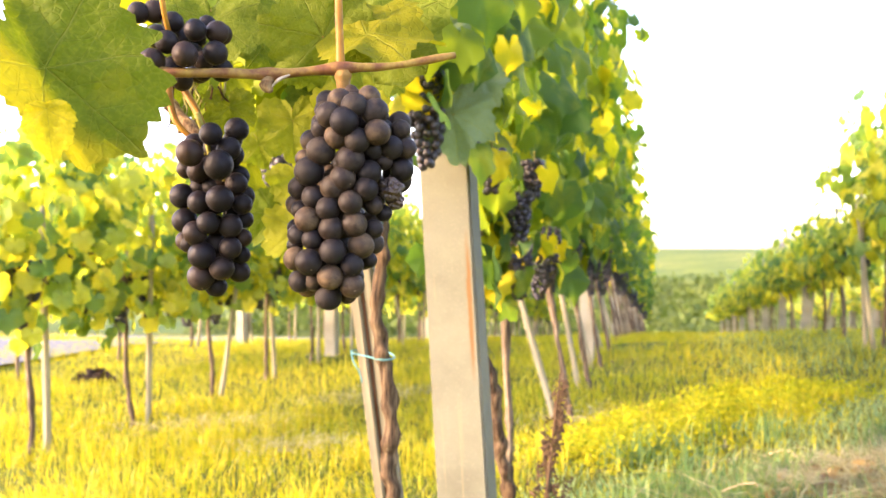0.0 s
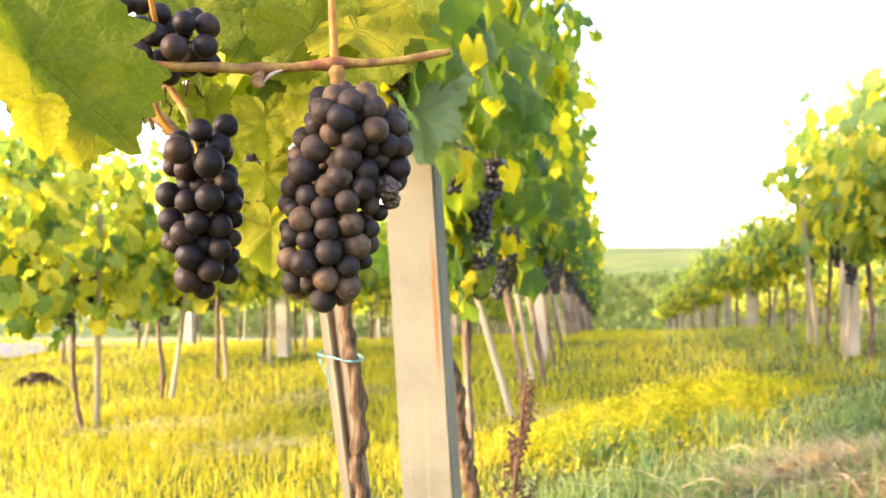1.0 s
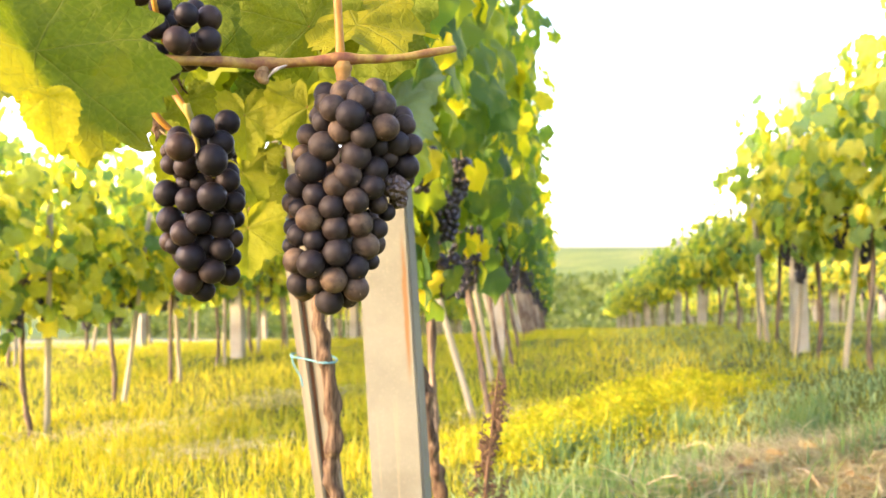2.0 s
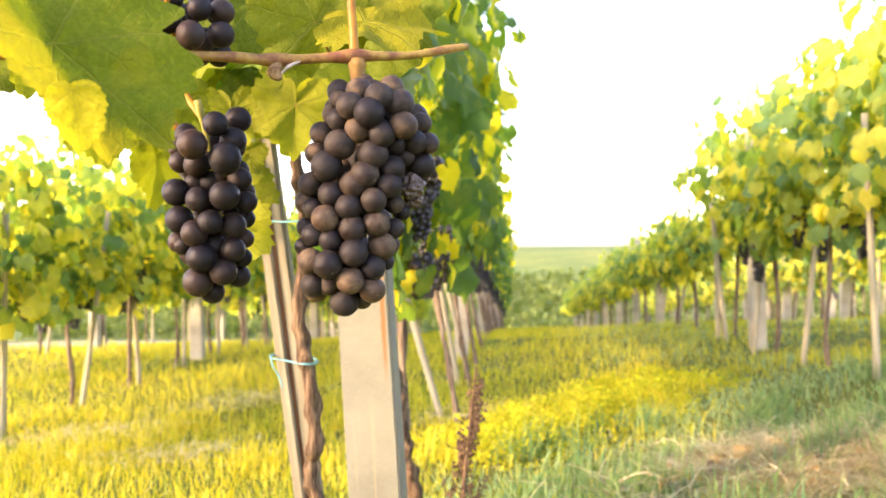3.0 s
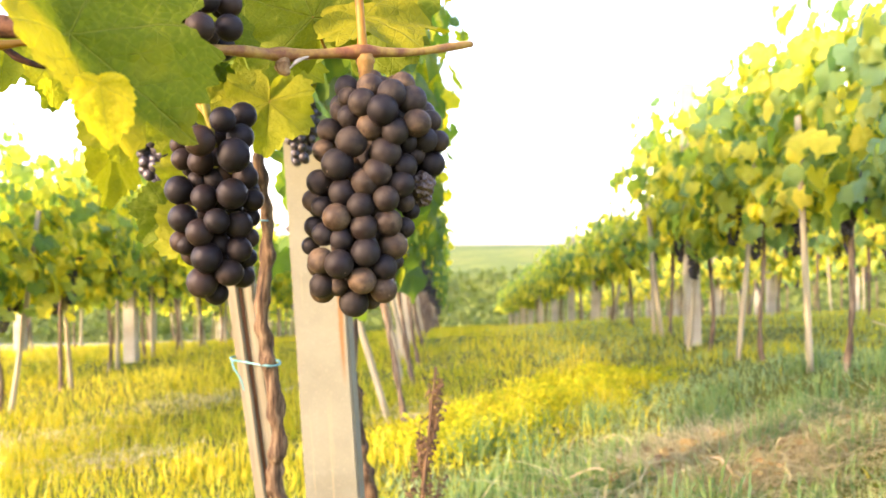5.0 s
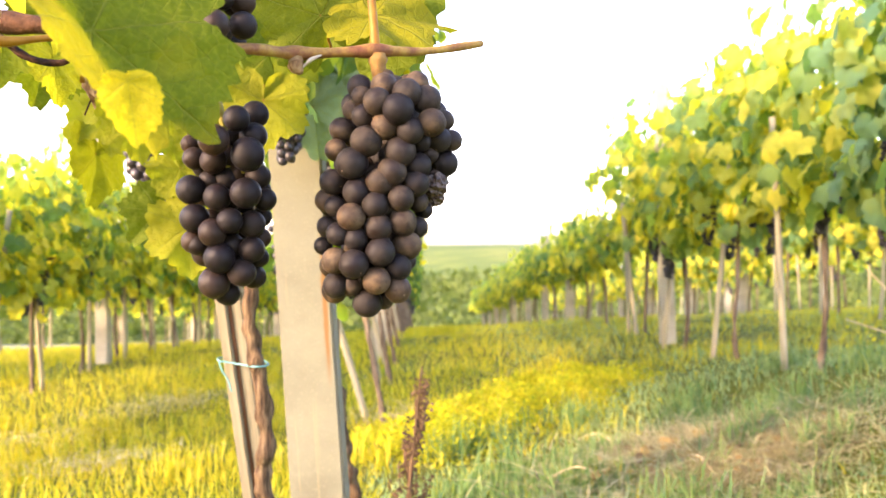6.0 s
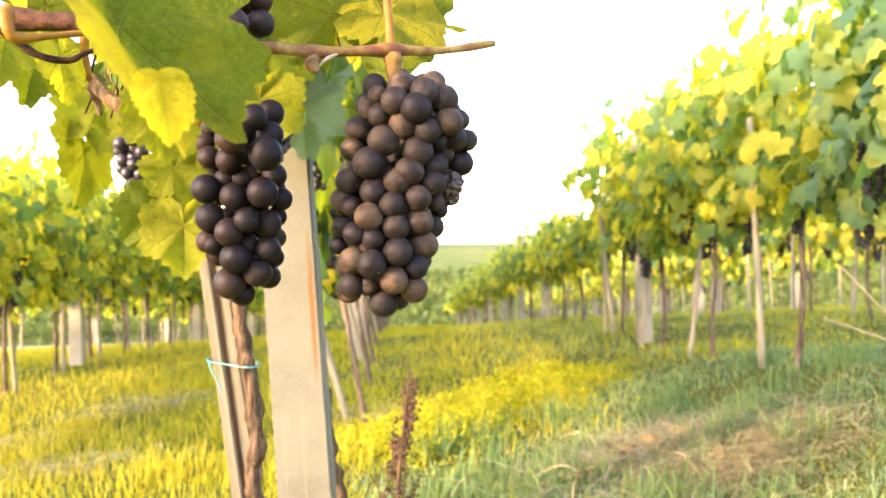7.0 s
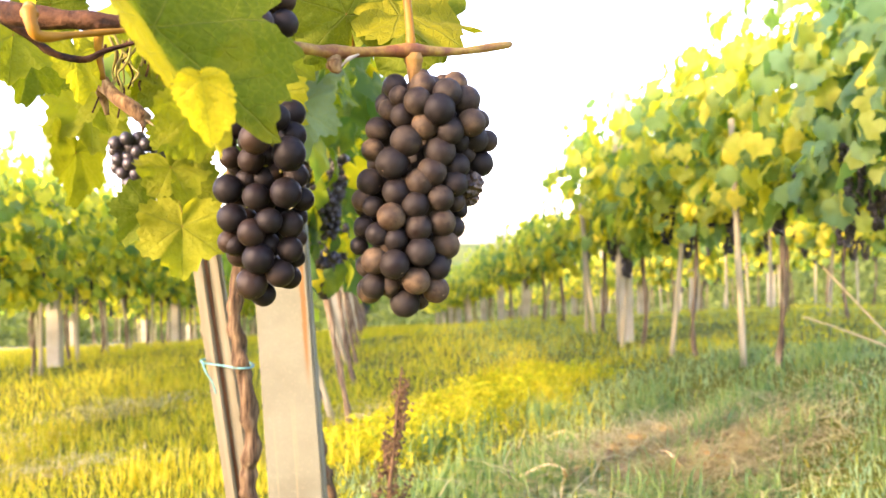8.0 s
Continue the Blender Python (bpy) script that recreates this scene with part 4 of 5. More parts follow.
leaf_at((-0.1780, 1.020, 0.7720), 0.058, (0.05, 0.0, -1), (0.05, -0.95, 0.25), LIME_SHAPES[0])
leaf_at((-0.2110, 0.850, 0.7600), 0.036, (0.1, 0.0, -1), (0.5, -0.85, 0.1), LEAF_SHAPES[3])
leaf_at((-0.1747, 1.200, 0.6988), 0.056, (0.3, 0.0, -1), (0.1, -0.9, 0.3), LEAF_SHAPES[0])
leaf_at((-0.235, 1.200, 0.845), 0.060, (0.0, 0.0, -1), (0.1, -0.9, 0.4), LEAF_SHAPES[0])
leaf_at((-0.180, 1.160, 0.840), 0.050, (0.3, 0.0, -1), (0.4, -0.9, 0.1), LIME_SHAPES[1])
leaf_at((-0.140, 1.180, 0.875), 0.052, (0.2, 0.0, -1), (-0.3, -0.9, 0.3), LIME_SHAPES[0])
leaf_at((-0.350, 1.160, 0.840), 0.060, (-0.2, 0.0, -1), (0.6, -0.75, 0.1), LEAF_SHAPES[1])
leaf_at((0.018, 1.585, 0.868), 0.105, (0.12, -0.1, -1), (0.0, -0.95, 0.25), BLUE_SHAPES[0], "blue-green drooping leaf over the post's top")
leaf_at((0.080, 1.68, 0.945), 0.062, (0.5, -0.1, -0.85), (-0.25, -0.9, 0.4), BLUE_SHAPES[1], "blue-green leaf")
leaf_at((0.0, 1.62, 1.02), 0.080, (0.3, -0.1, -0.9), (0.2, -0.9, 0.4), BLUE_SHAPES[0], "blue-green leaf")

mix = random.Random(5)
for k in range(26):
    y = mix.uniform(0.80, 1.22)
    hub = (FIRST_POST.x + (y - FIRST_POST.y) * 0.255 + mix.uniform(-0.10, 0.16), y, 0.66 + 0.10 * (y < 1.0) + mix.uniform(0.02, 0.20))
    if (-0.245 < hub[0] < -0.225 and y > 1.1 and hub[2] < 0.80) or (-0.15 < hub[0] < -0.01 and hub[2] < 0.83) or (abs(hub[0] + 0.026 * y) < 0.065 and hub[2] < 0.98):
        continue
    leaf_at(hub, mix.uniform(0.036, 0.058), (mix.uniform(-0.6, 0.6), 0, -0.9), (mix.uniform(-0.2, 0.9), -0.8, mix.uniform(-0.1, 0.4)), (LEAF_SHAPES + LIME_SHAPES)[k % 6])

# the rest of the near vine's crown, behind and above
r = np.random.default_rng(17)
count = 420
k = r.random(count)
yy = r.uniform(0.72, 1.95, count)
zz = 0.80 + 1.0 * k ** 0.9
axis_x = FIRST_POST.x + (yy - FIRST_POST.y) * 0.255
side = np.clip(r.normal(0, 0.55, count), -1.1, 1.1) * (0.15 + 0.14 * k)
zz = zz + 0.16 * np.clip(1.1 - yy, 0, 1)
side = np.where((side < -0.10) & (zz < 1.2), -side, side)
places = np.stack([axis_x + side - 0.02, yy, zz], 1)
out = np.sign(side + r.normal(0, 0.05, count))
normals = np.stack([out * (0.5 + r.random(count)), -0.75 + r.normal(0, 0.7, count), r.normal(0.45, 0.4, count)], 1)
tips = np.stack([out * 0.2, r.normal(0, 0.45, count), -0.9 + r.normal(0, 0.3, count)], 1)
open_gap = (yy < 1.40) & (np.abs(places[:, 0] + 0.026 * yy) < 0.06) & (zz < 0.98)
sizes = r.uniform(0.045, 0.08, count)
places, normals, tips, sizes = places[~open_gap], normals[~open_gap], tips[~open_gap], sizes[~open_gap]
cv, cf = leaves(places, normals, tips, sizes)
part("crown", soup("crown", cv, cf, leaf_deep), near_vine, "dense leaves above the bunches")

# dark bunches behind, in the shade of the leaves
SMALL_BERRY = soup("berry", BALL[0], BALL[1], shade_berry_mat)


def shaded_bunch(top, length, wide, size, seed):
    """A bunch of berries packed round a stem, hanging from top."""
    ob = tagged(new("grape_bunch"), "shaded dark blue grape bunch among the leaves", "grapes", "grape bunches")
    ob.matrix_basis = Matrix.Translation(top)
    part("stalk", mesh_of("stalk", *tube([(0, 0, 0.02), (0.002, 0, -0.02), (0, 0, -length)], (0.002, 0.001), 6, 4, 0.2), stem_mat), ob)
    r = random.Random(seed)
    done = []
    for _ in range(2500):
        if len(done) > 62:
            break
        k = r.random()
        a, q = r.uniform(0, 2 * math.pi), wide * (1 - 0.6 * k ** 1.5) * math.sqrt(r.uniform(0.35, 1))
        c = Vector((q * math.cos(a), q * math.sin(a), -0.008 - k * length))
        if all((c - d).length > size * 1.55 for d in done):
            done.append(c)
            part("berry", SMALL_BERRY, ob, "", Matrix.Translation(c) @ Matrix.Scale(size * r.uniform(0.9, 1.1), 4))


for x, y, z, k, grow in ((-0.036, 1.58, 0.958, 1, 0.95), (-0.028, 1.56, 0.880, 2, 0.90), (0.11, 1.95, 0.850, 0, 0.8), (0.185, 2.10, 0.765, 3, 1.0), (0.232, 2.20, 0.850, 1, 0.75),
                          (0.40, 3.00, 0.640, 4, 0.9), (0.47, 3.35, 0.660, 5, 0.9), (0.05, 1.88, 0.905, 6, 0.9)):
    shaded_bunch(Vector((x, y, z)), 0.115 * grow, 0.034 * grow ** 0.5, 0.0086, k * 11 + int(z * 100))

shaded_bunch(Vector((-0.230, 1.28, 0.772)), 0.074, 0.040, 0.0092, 71)

# ---- the ripe bunches in front ----
berry_bm = bmesh.new()
bmesh.ops.create_uvsphere(berry_bm, u_segments=26, v_segments=18, radius=1)
for v in berry_bm.verts:
    if v.co.z < -0.93:
        v.co.z += (-0.93 - v.co.z) * 0.45
BERRY = bpy.data.meshes.new("berry")
for f in berry_bm.faces:
    f.smooth = True
berry_bm.to_mesh(BERRY)
berry_bm.free()
BERRY.materials.append(berry_mat)
DARK_BERRY = BERRY.copy()
DARK_BERRY.materials.clear()
DARK_BERRY.materials.append(dark_berry_mat)
raisin_bm = bmesh.new()
bmesh.ops.create_icosphere(raisin_bm, subdivisions=4, radius=1)
for v in raisin_bm.verts:
    v.co *= 1 + 0.32 * noise.noise(v.co * 2.6) + 0.13 * noise.noise(v.co * 7)
RAISIN = bpy.data.meshes.new("shrivelled_berry")
raisin_bm.to_mesh(RAISIN)
raisin_bm.free()
RAISIN.materials.append(raisin_mat)


def berry(bunch, centre, radius, away, me=BERRY, name="berry", label=""):
    """A berry whose blossom end points away from the bunch's stem."""
    r = random.Random(int(centre[0] * 1e5) + int(centre[2] * 1e5))
    d = (Vector(away) + Vector([r.uniform(-0.35, 0.35) for _ in range(3)]) + Vector((0, 0, -0.35))).normalized()
    turn = (-d).to_track_quat("Z", "Y").to_matrix().to_4x4()
    m = Matrix.Translation(centre) @ turn @ Matrix.Diagonal((radius, radius, radius * r.uniform(0.96, 1.06), 1))
    return part(name, me, bunch, label, m)


def bunch_of(label, origin, rows, middle, half, fill, seed, me=BERRY):
    """A bunch hanging at origin. rows: millimetres across, back and up from there, radius in tenths of a millimetre.
    middle: how far back its core lies; half: half its thickness; the hidden side is filled with berries of the same kind."""
    ob = tagged(new("grape_bunch"), label, "grapes", "ripe bunches")
    ob.matrix_basis = Matrix.Translation(origin)
    placed = [[Vector((x, y, z)) / 1000, rad / 10000] for x, y, z, rad in rows]
    r = random.Random(seed)
    low, high = min(q[2] for q in rows) / 1000, max(q[2] for q in rows) / 1000
    hidden = 0
    for _ in range(2600):
        if hidden >= fill:
            break
        z = r.uniform(low + 0.006, high - 0.004)
        near = [q[0] / 1000 for q in rows if abs(q[2] / 1000 - z) < 0.010]
        if len(near) < 2:
            continue
        w = r.uniform(-0.25, math.pi + 0.25)
        mid, wide = (max(near) + min(near)) / 2, (max(near) - min(near)) / 2
        c = Vector((mid + wide * 0.94 * math.cos(w), middle + half * math.sin(w), z))
        rad = r.uniform(0.0072, 0.0086)
        if all((c - d).length > (rad + b) * 0.86 for d, b in placed):
            placed.append([c, rad])
            hidden += 1
    # oversized core spheres, added inside to keep glare from showing through
    z = high - 0.012
    while z > low + 0.014:
        near = [q[0] / 1000 for q in rows if abs(q[2] / 1000 - z) < 0.014]
        placed.append([Vector((sum(near) / len(near), middle - 0.004, z)), min(0.0150, half * 0.62)])
        z -= 0.0135
    for c, rad in placed:
        berry(ob, c, rad, (c.x - 0.004, c.y - middle, 0.0), me)
    return ob


SHOULDER = [(7, -1, -10, 60), (22, -22, -16, 72), (2, -19, -18, 80), (-10, -9, -23, 63), (13, -32, -24, 88), (26, -28, -27, 90), (-4, -28, -29, 86), (7, -35, -34, 95), (-10, -16, -36, 74),
            (42, -9, -36, 67), (-20, 4, -42, 80), (28, -32, -41, 88), (1, -26, -43, 84), (15, -31, -46, 85), (36, -17, -49, 84), (46, -12, -49, 70), (24, -20, -51, 68), (37, -1, -51, 60), (-24, 2, -55, 72), (-13, 2, -30, 70), (19, -9, -34, 80), (30, -8, -36, 74)]
WAIST = [(-10, -23, -52, 97), (10, -26, -58, 97), (31, -14, -58, 62), (43, -9, -63, 81), (-18, -20, -65, 98), (-6, -4, -65, 60), (22, -22, -66, 83), (5, -26, -70, 86), (-27, -3, -75, 82),
         (-2, -23, -76, 86), (20, -24, -77, 83), (-15, -18, -82, 84), (10, -27, -86, 82), (24, -13, -87, 66), (-5, -24, -90, 83), (-26, -5, -90, 67), (30, -3, -92, 60), (-19, -21, -97, 87), (-30, 2, -86, 76), (-16, 4, -75, 80), (-30, 2, -102, 66)]
TIP = [(12, -22, -100, 87), (-3, -23, -103, 86), (24, -12, -103, 66), (-26, -15, -107, 73), (-16, -19, -110, 73), (16, -17, -114, 91), (-32, 7, -114, 57), (-2, -24, -118, 90), (-28, -15, -123, 80),
       (20, -1, -124, 56), (-18, -23, -125, 90), (10, -19, -127, 80), (-4, -21, -135, 87), (-26, -6, -138, 82), (-17, -8, -138, 67), (10, -16, -141, 84), (5, 1, -148, 64), (-7, -7, -149, 93)]
full = bunch_of("full bunch of ripe brown-purple grapes with a dusty bloom", (-0.0705, 0.590, 0.7365), SHOULDER + WAIST + TIP, 0.004, 0.028, 46, 4)
for x, y, z, s in ((35.5, -0.010, 76.0, 0.0078), (38.0, -0.002, 83.5, 0.0060)):
    berry(full, Vector((x / 1000, y, -z / 1000)), s, (1, 0, 0), RAISIN, "shrivelled_berry", "black shrivelled berry")
part("stalk", mesh_of("stalk", *tube([(0.001, -0.001, 0.005), (0.002, -0.001, -0.006), (0.004, 0.0, -0.03), (0.004, 0.006, -0.08), (-0.003, 0.008, -0.14)], (0.0056, 0.0046, 0.0028, 0.0018, 0.001), 12, 6, 0.4, ((0.1, 0.2),)), stalk_mat), full, "woody tan stalk")

LOOSE_TOP = [(15, -14, -5, 84), (3, -36, -11, 77), (13, -28, -20, 82), (-23, -5, -23, 58), (-10, -40, -24, 91), (9, -39, -32, 98), (-21, -10, -32, 69), (-10, -19, -34, 79), (4, -13, -41, 65),
             (16, -19, -43, 79), (-12, -11, -45, 65), (-23, -13, -51, 88), (8, -32, -54, 92), (-8, -24, -56, 82), (20, -19, -57, 72)]
LOOSE_TIP = [(19, -7, -67, 62), (-21, -14, -68, 88), (-1, -28, -70, 78), (12, -20, -72, 83), (-11, -24, -77, 82), (18, -9, -80, 65), (-19, -10, -84, 69), (12, -20, -87, 79), (-7, -22, -92, 94),
             (17, -8, -92, 62), (6, -19, -101, 87), (14, -2, -104, 78), (-10, -13, -107, 95), (-2, -4, -114, 78), (-22, -8, -82, 72)]
loose = bunch_of("looser bunch of dark purple grapes with its stalk showing", (-0.1580, 0.6115, 0.7078), LOOSE_TOP + LOOSE_TIP, -0.008, 0.013, 16, 9, DARK_BERRY)
part("stalk", mesh_of("stalk", *tube([(-0.008, -0.030, 0.004), (-0.003, -0.018, -0.02), (-0.001, -0.014, -0.05), (0.002, -0.012, -0.09), (0.0, -0.006, -0.105)], (0.0022, 0.0019, 0.0016, 0.0012), 8, 5, 0.3), stem_mat), loose, "pale green stalk")

for x, z, x1, z1 in ((-2, 22, -11, 24), (1, 26, 10, 20), (0, 46, 8, 40), (0, 62, -9, 58), (1, 64, 12, 70), (2, 80, 12, 86), (1, 84, -6, 90)):
    line = [(x / 1000, -0.014, -z / 1000), ((x + x1) / 2000, -0.015, -(z + z1) / 2000 + 0.001), (x1 / 1000, -0.020, -z1 / 1000)]
    part("berry_stalk", mesh_of("berry_stalk", *tube(line, (0.0014, 0.0009, 0.0013), 6, 4, 0.2), stem_mat), loose)

upper = bunch_of("bunch of dark purple grapes above the cane", (-0.181, 0.590, 0.790),
                 [(18, -23, -26, 74), (30, -13, -25, 79), (30, -18, -40, 82), (14, -32, -44, 84), (1, -28, -35, 77), (1, -16, -19, 71), (2, -3, -27, 68), (-8, -30, -48, 85),
                  (18, -3, -42, 68), (16, 2, -49, 61), (5, -8, -56, 72), (19, 2, -16, 65), (-21, -18, -13, 71), (-12, -13, -11, 75), (-32, -13, -32, 79)], 0.006, 0.013, 8, 13, DARK_BERRY)
part("stalk", mesh_of("stalk", *tube([(-0.004, -0.030, 0.04), (-0.003, -0.030, 0.01), (-0.001, -0.026, -0.018), (0.002, -0.01, -0.04)], (0.0022, 0.0020, 0.0018, 0.0014), 7, 5, 0.2), shoot_mat), upper, "orange stalk")

# ---- dead stalk beside the post ----
dead = tagged(new("dead_weed"), "dry reddish-brown dock stalk standing in the grass", "weed")
base = on_ground(Vector((0.172, 1.62, 0)))
dead.matrix_basis = Matrix.Translation(base)
part("stem", mesh_of("stem", *tube([(0, 0, -0.03), (0.014, 0, 0.12), (0.03, 0.0, 0.26), (0.050, 0, 0.43)], (0.005, 0.0042, 0.0035, 0.002), 7, 6, 0.3), dead_mat), dead)
r = np.random.default_rng(23)
for k in range(22):
    z0 = 0.05 + 0.0145 * k
    a = r.uniform(0, 2 * math.pi)
    x0 = 0.006 + z0 * 0.115
    reach = 0.066 * (1 - k / 24) * r.uniform(0.6, 1.1)
    tip = (x0 + reach * math.cos(a) + 0.006, reach * math.sin(a), z0 + r.uniform(0.045, 0.075))
    piece = [tube([(x0, 0, z0), (x0 + reach * 0.7 * math.cos(a), reach * 0.7 * math.sin(a), z0 + 0.025), tip], (0.0020, 0.0010), 5, 4, 0.3)]
    for q in range(34):
        w = r.random()
        c = Vector((x0, 0, z0)).lerp(Vector(tip), w) + Vector(r.normal(0, 0.0055, 3))
        turn = Matrix.Rotation(r.uniform(0, 3.1), 3, Vector(r.normal(0, 1, 3)).normalized())
        husk = [c + turn @ Vector((BALL[0][i] * np.array((0.0046, 0.0030, 0.0013))).tolist()) for i in range(len(BALL[0]))]
        piece.append((husk, [tuple(t) for t in BALL[1]]))
    part("branch", mesh_of("branch", *joined(*piece), dead_mat), dead)

# ---- grass, weeds and cut straw ----


def blades(name, mat, xs, ys, lengths, width, lean, seed, lift=0.0):
    """Bent grass blades, three triangles each, rooted on the ground."""
    r = np.random.default_rng(seed)
    n = len(xs)
    a = r.uniform(0, 2 * math.pi, n)
    b = r.uniform(0, 2 * math.pi, n)
    bend = lengths * np.abs(r.normal(lean, 0.3, n))
    up = np.sqrt(np.maximum(lengths ** 2 - bend ** 2, (0.12 * lengths) ** 2))
    if lean > 0.85:
        up = lengths * r.uniform(0.02, 0.22, n)
    root = np.stack([xs, ys, height(xs, ys) - 0.01 + lift * r.random(n)], 1)
    across = np.stack([np.cos(a), np.sin(a), np.zeros(n)], 1) * (width * r.uniform(0.6, 1.3, n))[:, None]
    mid = root + np.stack([np.cos(b) * bend * 0.3, np.sin(b) * bend * 0.3, up * 0.6], 1)
    tip = root + np.stack([np.cos(b) * bend, np.sin(b) * bend, up], 1)
    v = np.stack([root - across, root + across, mid - across * 0.8, mid + across * 0.8, tip], 1).reshape(-1, 3)
    q = (np.arange(n) * 5)[:, None, None]
    f = (np.array([[0, 1, 3], [0, 3, 2], [2, 3, 4]])[None] + q).reshape(-1, 3)
    return new(name, soup(name, v, f, mat))


def bare(x, y):
    """1 on the heap of cut straw, 0 away from it."""
    return np.exp(-(((x - 1.18) / 0.40) ** 2 + ((y - 2.06) / 0.28) ** 2) ** 2)


r = np.random.default_rng(41)
n = 290000
dist = 1.0 + 11.5 * r.random(n) ** 1.5
bear = r.uniform(-0.74, 1.03, n) + r.normal(0, 0.09, n)
xs, ys = dist * np.sin(bear) - 0.1, dist * np.cos(bear)
clump = 0.5 + 0.5 * np.sin(xs * 3.1 + 1.3 * np.sin(ys * 2.3)) * np.sin(ys * 3.7 + 1.1 * np.sin(xs * 2.9))
keep = (r.random(n) < 0.35 + 0.65 * clump) & (r.random(n) > bare(xs, ys) * 0.88)
xs, ys, clump = xs[keep], ys[keep], clump[keep]
tall = r.uniform(0.03, 0.075, len(xs)) * (0.7 + 0.7 * clump)
# paints the shade right of the row; sunlit golden blades mixed in farther off
shade_tinted = ((xs - 0.247 * ys > 0.32 + r.normal(0, 0.22, len(xs))) | ((xs > 0.22 + r.normal(0, 0.05, len(xs))) & (ys < 2.55 + r.normal(0, 0.15, len(xs))))) & (r.random(len(xs)) < np.where(ys > 3.4, 0.55, 0.97))
tagged(blades("grass", grass_mat, xs[~shade_tinted], ys[~shade_tinted], tall[~shade_tinted], 0.0022, 0.4, 42), "short sunlit yellow-green meadow grass", "grass", kind="stuff")
tagged(blades("grass", shade_grass_mat, xs[shade_tinted], ys[shade_tinted], tall[shade_tinted] * 0.68, 0.0024, 0.55, 45), "short grass between the vine rows, coloured cool green for shade", "grass", kind="stuff")

n = 70000
xs, ys = r.uniform(-6, 6, n), r.uniform(-5, 12, n)
sunny = (xs - 0.247 * ys < 0.30) & ((xs < 0.2) | (ys > 2.5))
xs, ys = xs[sunny], ys[sunny]
n = len(xs)
tagged(blades("grass", grass_mat, xs, ys, r.uniform(0.03, 0.08, n), 0.003, 0.4, 47), "sparse yellow-green grass over the whole slope", "grass", kind="stuff")
n = 5200
xs, ys = r.normal(1.17, 0.22, n), r.normal(2.06, 0.15, n)
tagged(blades("cut_straw", straw_mat, xs, ys, r.uniform(0.05, 0.24, n), 0.0021, 0.97, 43, 0.06), "heap of dry cut straw in the grass", "straw", kind="stuff")
n = 1300
xs, ys = r.normal(1.12, 0.21, n), r.normal(2.08, 0.15, n)
tagged(blades("brown_straw", litter_mat, xs, ys, r.uniform(0.04, 0.15, n), 0.0030, 0.97, 46, 0.05), "brown rotting stalks in the straw heap", "straw", kind="stuff")
n = 150
xs, ys = r.normal(1.08, 0.13, n), r.normal(2.08, 0.08, n)
v, f = leaves(np.stack([xs, ys, height(xs, ys) + r.uniform(0.015, 0.055, n)], 1), np.stack([r.normal(0, 0.5, n), r.normal(-0.3, 0.5, n), np.ones(n)], 1), r.normal(0, 1, (n, 3)), r.uniform(0.010, 0.026, n))
tagged(new("fallen_leaves", soup("fallen_leaves", v, f, fallen_mat)), "curled orange-brown fallen vine leaves on the straw", "leaves", kind="stuff")
for x, y, a in ((0.86, 2.22, 40), (0.98, 2.30, 120), (1.30, 1.98, 15), (0.80, 2.02, 160), (1.42, 2.14, 75), (1.05, 1.92, 100)):
    d = Vector((math.cos(radians(a)), math.sin(radians(a)), 0))
    z = float(height(x, y))
    line = [(x, y, z + 0.02), tuple(Vector((x, y, z + 0.06)) + d * 0.07), tuple(Vector((x, y, z + 0.03)) + d * 0.15)]
    tagged(new("dry_stalk", mesh_of("dry_stalk", *tube(line, (0.0030, 0.0026, 0.0018), 6, 5, 0.2), straw_stem_mat)), "bent pale dry stalk on the straw heap", "stalk", "dry stalks on the heap")
for cx, cy, wx, wy, n in ((-0.30, 3.98, 0.20, 0.06, 700), (-0.50, 2.95, 0.14, 0.05, 420), (-0.95, 3.45, 0.22, 0.06, 600), (0.50, 3.20, 0.12, 0.06, 320)):
    tagged(blades("mown_swath", straw_mat, r.normal(cx, wx, n), r.normal(cy, wy, n), r.uniform(0.04, 0.13, n), 0.0022, 0.95, n, 0.07), "thin swath of pale mown grass drying", "straw", "mown swaths", "stuff")
n = 9000
dist, bear = 1.2 + 7 * r.random(n) ** 1.3, r.uniform(-0.6, 0.9, n)
tagged(blades("dry_grass", straw_mat, dist * np.sin(bear), dist * np.cos(bear), r.uniform(0.04, 0.12, n), 0.0014, 0.9, 44, 0.02), "scattered dry grass stalks", "straw", kind="stuff")


def weed_patch(name, cx, cy, wx, wy, n, tall, seed, label):
    """A patch of leafy low weeds."""
    r = np.random.default_rng(seed)
    x, y = cx + r.normal(0, wx, n), cy + r.normal(0, wy, n)
    dome = np.exp(-(((x - cx) / wx) ** 2 + ((y - cy) / wy) ** 2) / 3)
    z = height(x, y) + tall * dome * r.random(n) ** 0.7
    nrm = np.stack([r.normal(0, 0.7, n), r.normal(-0.3, 0.7, n), 0.5 + r.random(n)], 1)
    tip = np.stack([r.normal(0, 1, n), r.normal(0, 1, n), r.normal(0.5, 0.5, n)], 1)
    v, f = leaves(np.stack([x, y, z], 1), nrm, tip, r.uniform(0.0045, 0.0095, n))
    return tagged(new(name, soup(name, v, f, weed_mat)), label, "weeds", "weed patches", "stuff")


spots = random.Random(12)
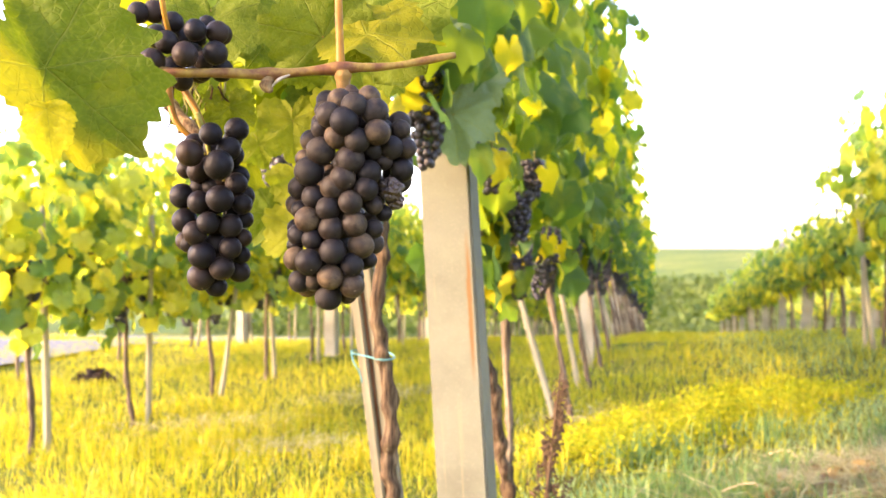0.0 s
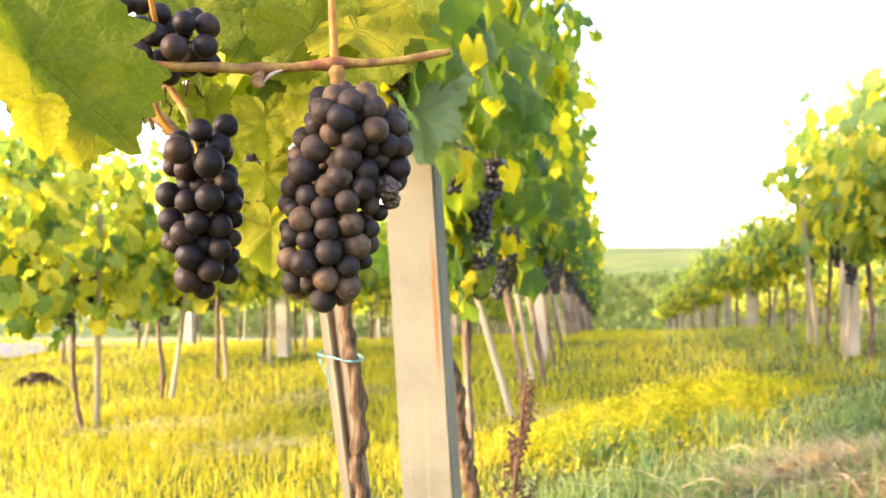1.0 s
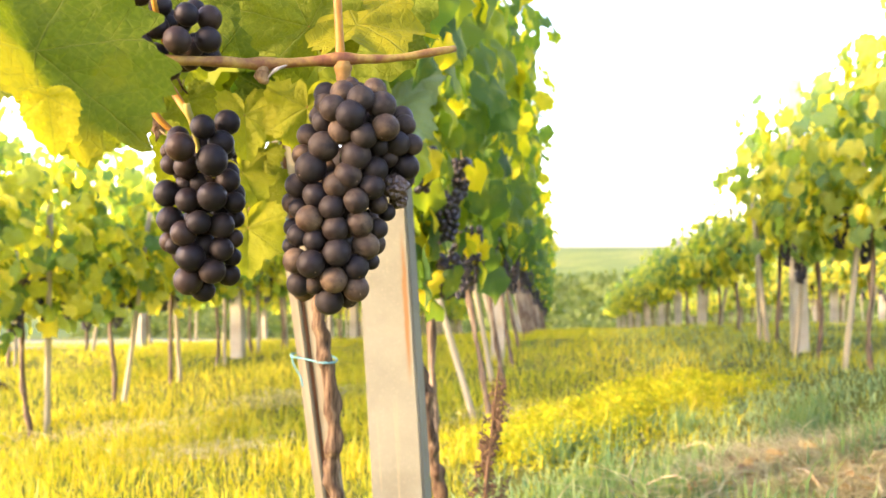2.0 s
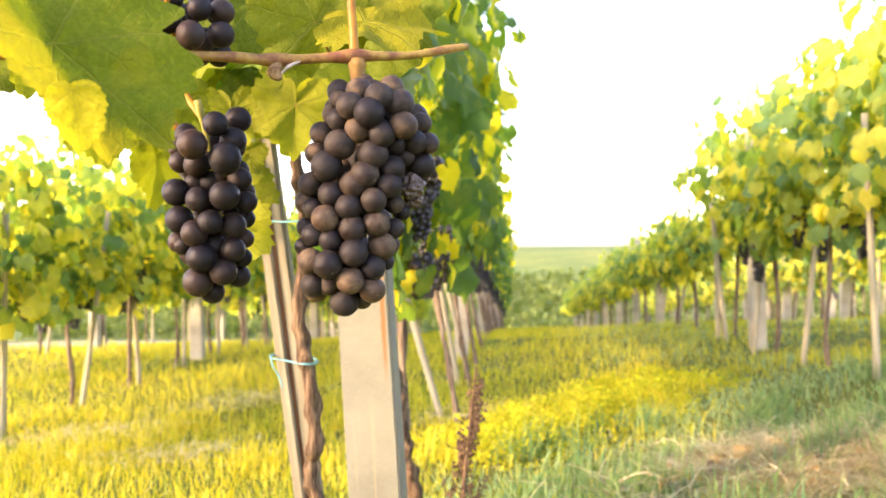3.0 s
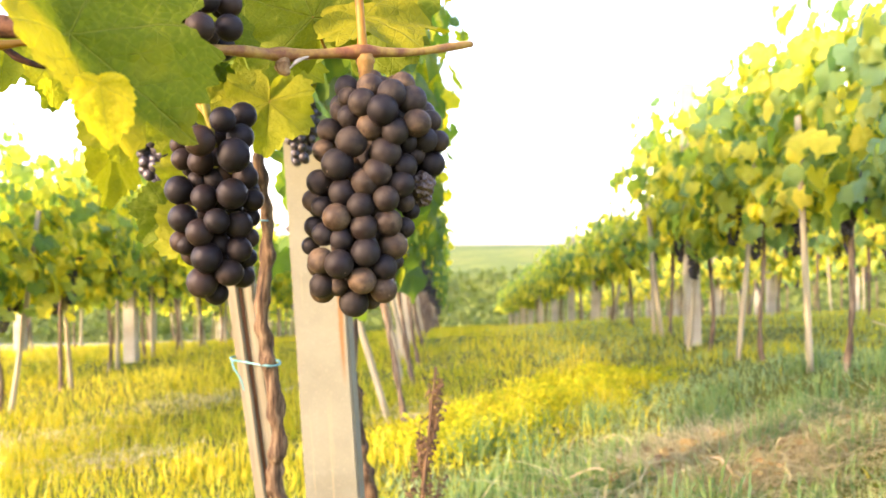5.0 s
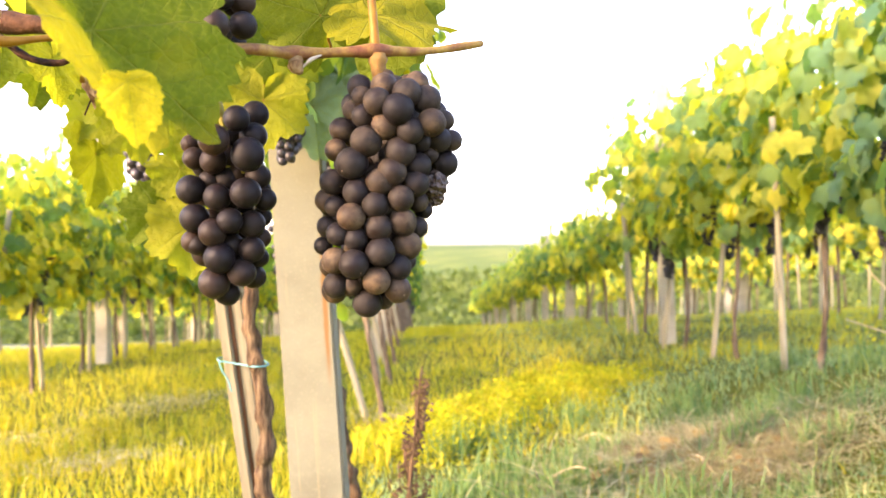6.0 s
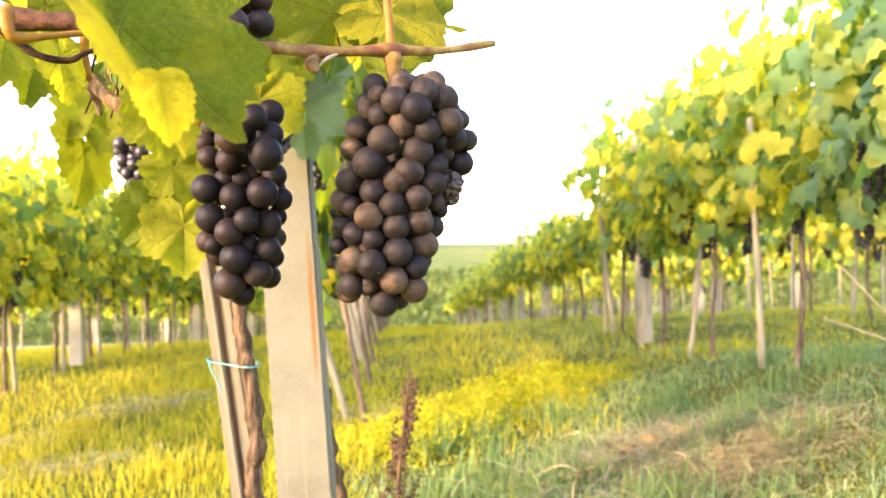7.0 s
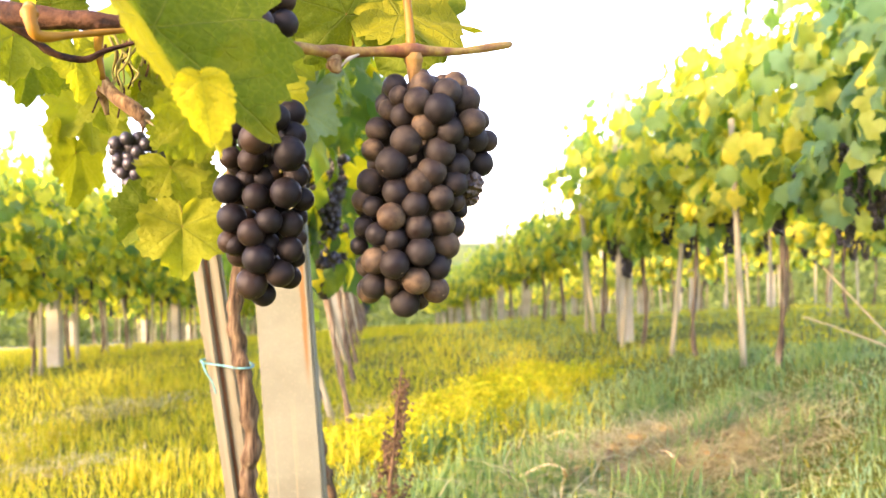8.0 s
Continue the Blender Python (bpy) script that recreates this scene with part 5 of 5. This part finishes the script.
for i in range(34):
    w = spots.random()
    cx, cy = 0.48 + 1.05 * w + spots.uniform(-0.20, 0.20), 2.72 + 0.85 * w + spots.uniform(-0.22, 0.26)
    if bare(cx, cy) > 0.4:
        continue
    weed_patch("weed_patch", cx, cy, spots.uniform(0.05, 0.12), spots.uniform(0.05, 0.10), spots.randint(330, 620), spots.uniform(0.07, 0.12), 60 + i, "low leafy weeds coloured yellow as if glowing in the sun")


def tuft(cx, cy, n, tall, mat, seed, label):
    """A clump of long grass blades."""
    r = np.random.default_rng(seed)
    ob = blades("grass_tuft", mat, cx + r.normal(0, 0.05, n), cy + r.normal(0, 0.04, n), r.uniform(0.4, 1.0, n) * tall, 0.0030, 0.45, seed)
    return tagged(ob, label, "grass", "grass tufts", "stuff")


for i in range(10):
    tuft(spots.uniform(0.75, 1.5), spots.uniform(1.72, 2.05), spots.randint(14, 30), spots.uniform(0.07, 0.12), green_mat, 380 + i, "thin clump of green grass growing through the straw")
# dark clumps that deepen the painted shade near the post
for i in range(22):
    tuft(spots.uniform(0.30, 0.82), spots.uniform(1.60, 2.35), spots.randint(60, 110), spots.uniform(0.06, 0.11), green_mat, 520 + i, "low clump of green grass near the dead weed")
for i in range(44):
    tuft(spots.uniform(0.25, 2.4), spots.uniform(1.65, 2.9), spots.randint(40, 90), spots.uniform(0.09, 0.17), green_mat, 400 + i, "clump of long green grass")
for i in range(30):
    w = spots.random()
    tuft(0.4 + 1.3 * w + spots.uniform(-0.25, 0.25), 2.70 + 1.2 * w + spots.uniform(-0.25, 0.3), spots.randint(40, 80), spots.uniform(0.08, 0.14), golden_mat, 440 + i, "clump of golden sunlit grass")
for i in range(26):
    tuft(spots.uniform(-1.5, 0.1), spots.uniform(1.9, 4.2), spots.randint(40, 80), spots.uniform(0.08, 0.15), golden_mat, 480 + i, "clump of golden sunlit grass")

heap = on_ground(Vector((-2.06, 5.08, 0)))
n = 170
a, q = r.uniform(0, 2 * math.pi, n), np.sqrt(r.random(n))
p = np.stack([heap.x + 0.13 * q * np.cos(a), heap.y + 0.07 * q * np.sin(a), heap.z + 0.085 * (1 - q ** 2) * r.random(n) + 0.01], 1)
v, f = leaves(p, np.stack([r.normal(0, 0.6, n), r.normal(-0.4, 0.6, n), np.ones(n)], 1), r.normal(0, 1, (n, 3)), r.uniform(0.016, 0.030, n))
tagged(new("leaf_heap", soup("leaf_heap", v, f, heap_mat)), "small heap of dark rotten prunings under the vines", "prunings", kind="stuff")

# tall weeds and dry canes by the upper row
weed_patch("weed_patch", 2.66, 3.22, 0.05, 0.05, 130, 0.26, 95, "tall yellow-green weeds round a vine trunk")
for i, line in enumerate((((2.00, 2.48, 0.53), (2.10, 2.45, 0.42), (2.24, 2.40, 0.26), (2.40, 2.36, 0.09)), ((1.93, 2.50, 0.36), (2.10, 2.46, 0.30), (2.28, 2.40, 0.22), (2.46, 2.36, 0.10)))):
    tagged(new("dry_cane", mesh_of("dry_cane", *tube(line, (0.003, 0.004, 0.005), 6, 5, 0.3), straw_stem_mat)), "thin dry pruned cane lying against the weeds", "twig", "dry canes")
pole = tagged(new("vine_stake", STAKES[1]), "tall pale wooden pole at the end of the upper vines", "stake", "stakes in the rows")
base = on_ground(Vector((2.50, 5.0, 0)))
pole.matrix_basis = pose(base.x, base.y, base.z, 0, -3, 0) @ Matrix.Diagonal((1.2, 1.2, 0.92, 1))

# ---- trees and woods in the distance ----


def far_tree(name, place, tall, wide, seed, clumps=420, size=0.34):
    r = np.random.default_rng(seed)
    ob = tagged(new(name), "hazy green broadleaf tree in the distance", "tree", "distant trees")
    ob.matrix_basis = Matrix.Translation(place)
    limbs = [tube([(0, 0, -0.3), (0.1, 0, tall * 0.3), (0.0, 0.1, tall * 0.8)], (0.2, 0.15, 0.05), 7, 4, 0.2)]
    for k in range(5):
        a = k * 1.3
        limbs.append(tube([(0, 0, tall * (0.3 + 0.07 * k)), (wide * 0.4 * math.cos(a), wide * 0.4 * math.sin(a), tall * (0.5 + 0.07 * k))], (0.08, 0.03), 5, 3, 0.2))
    part("trunk", mesh_of("trunk", *joined(*limbs), bark_mat), ob)
    d = r.normal(0, 1, (clumps, 3))
    d /= np.linalg.norm(d, axis=1, keepdims=True)
    lump = 1 + 0.3 * np.sin(d[:, 0] * 5 + seed) * np.sin(d[:, 2] * 4)
    p = d * (lump * r.uniform(0.5, 1, clumps) ** 0.5)[:, None] * np.array([wide * 0.5, wide * 0.5, tall * 0.36]) + np.array([0, 0, tall * 0.62])
    v, f = leaves(p, d + r.normal(0, 0.4, (clumps, 3)), r.normal(0, 1, (clumps, 3)), np.full(clumps, size))
    part("crown", soup("crown", v, f, leaf_deep), ob)
    return ob


for i, (x, y, tall, wide) in enumerate(((-26, 44, 9.0, 6), (-22, 46, 8.4, 5), (-31, 43, 9.6, 7))):
    far_tree("tree", on_ground(Vector((x, y, 0))), tall, wide, 300 + i)

r = np.random.default_rng(77)
n = 16000
s, side = r.uniform(112, 165, n), r.uniform(-70, 110, n)
x, y = FIRST_POST.x + ROW.x * s + ACROSS.x * side, FIRST_POST.y + ROW.y * s + ACROSS.y * side
p = np.stack([x, y, height(x, y) + r.uniform(0.2, 2.4, n)], 1)
v, f = leaves(p, r.normal(0, 1, (n, 3)) + np.array([0, 0, 0.8]), r.normal(0, 1, (n, 3)), r.uniform(0.35, 0.75, n))
tagged(new("far_woods", soup("far_woods", v, f, woods_mat)), "green thicket on the slope of the far hill", "woods", kind="stuff")
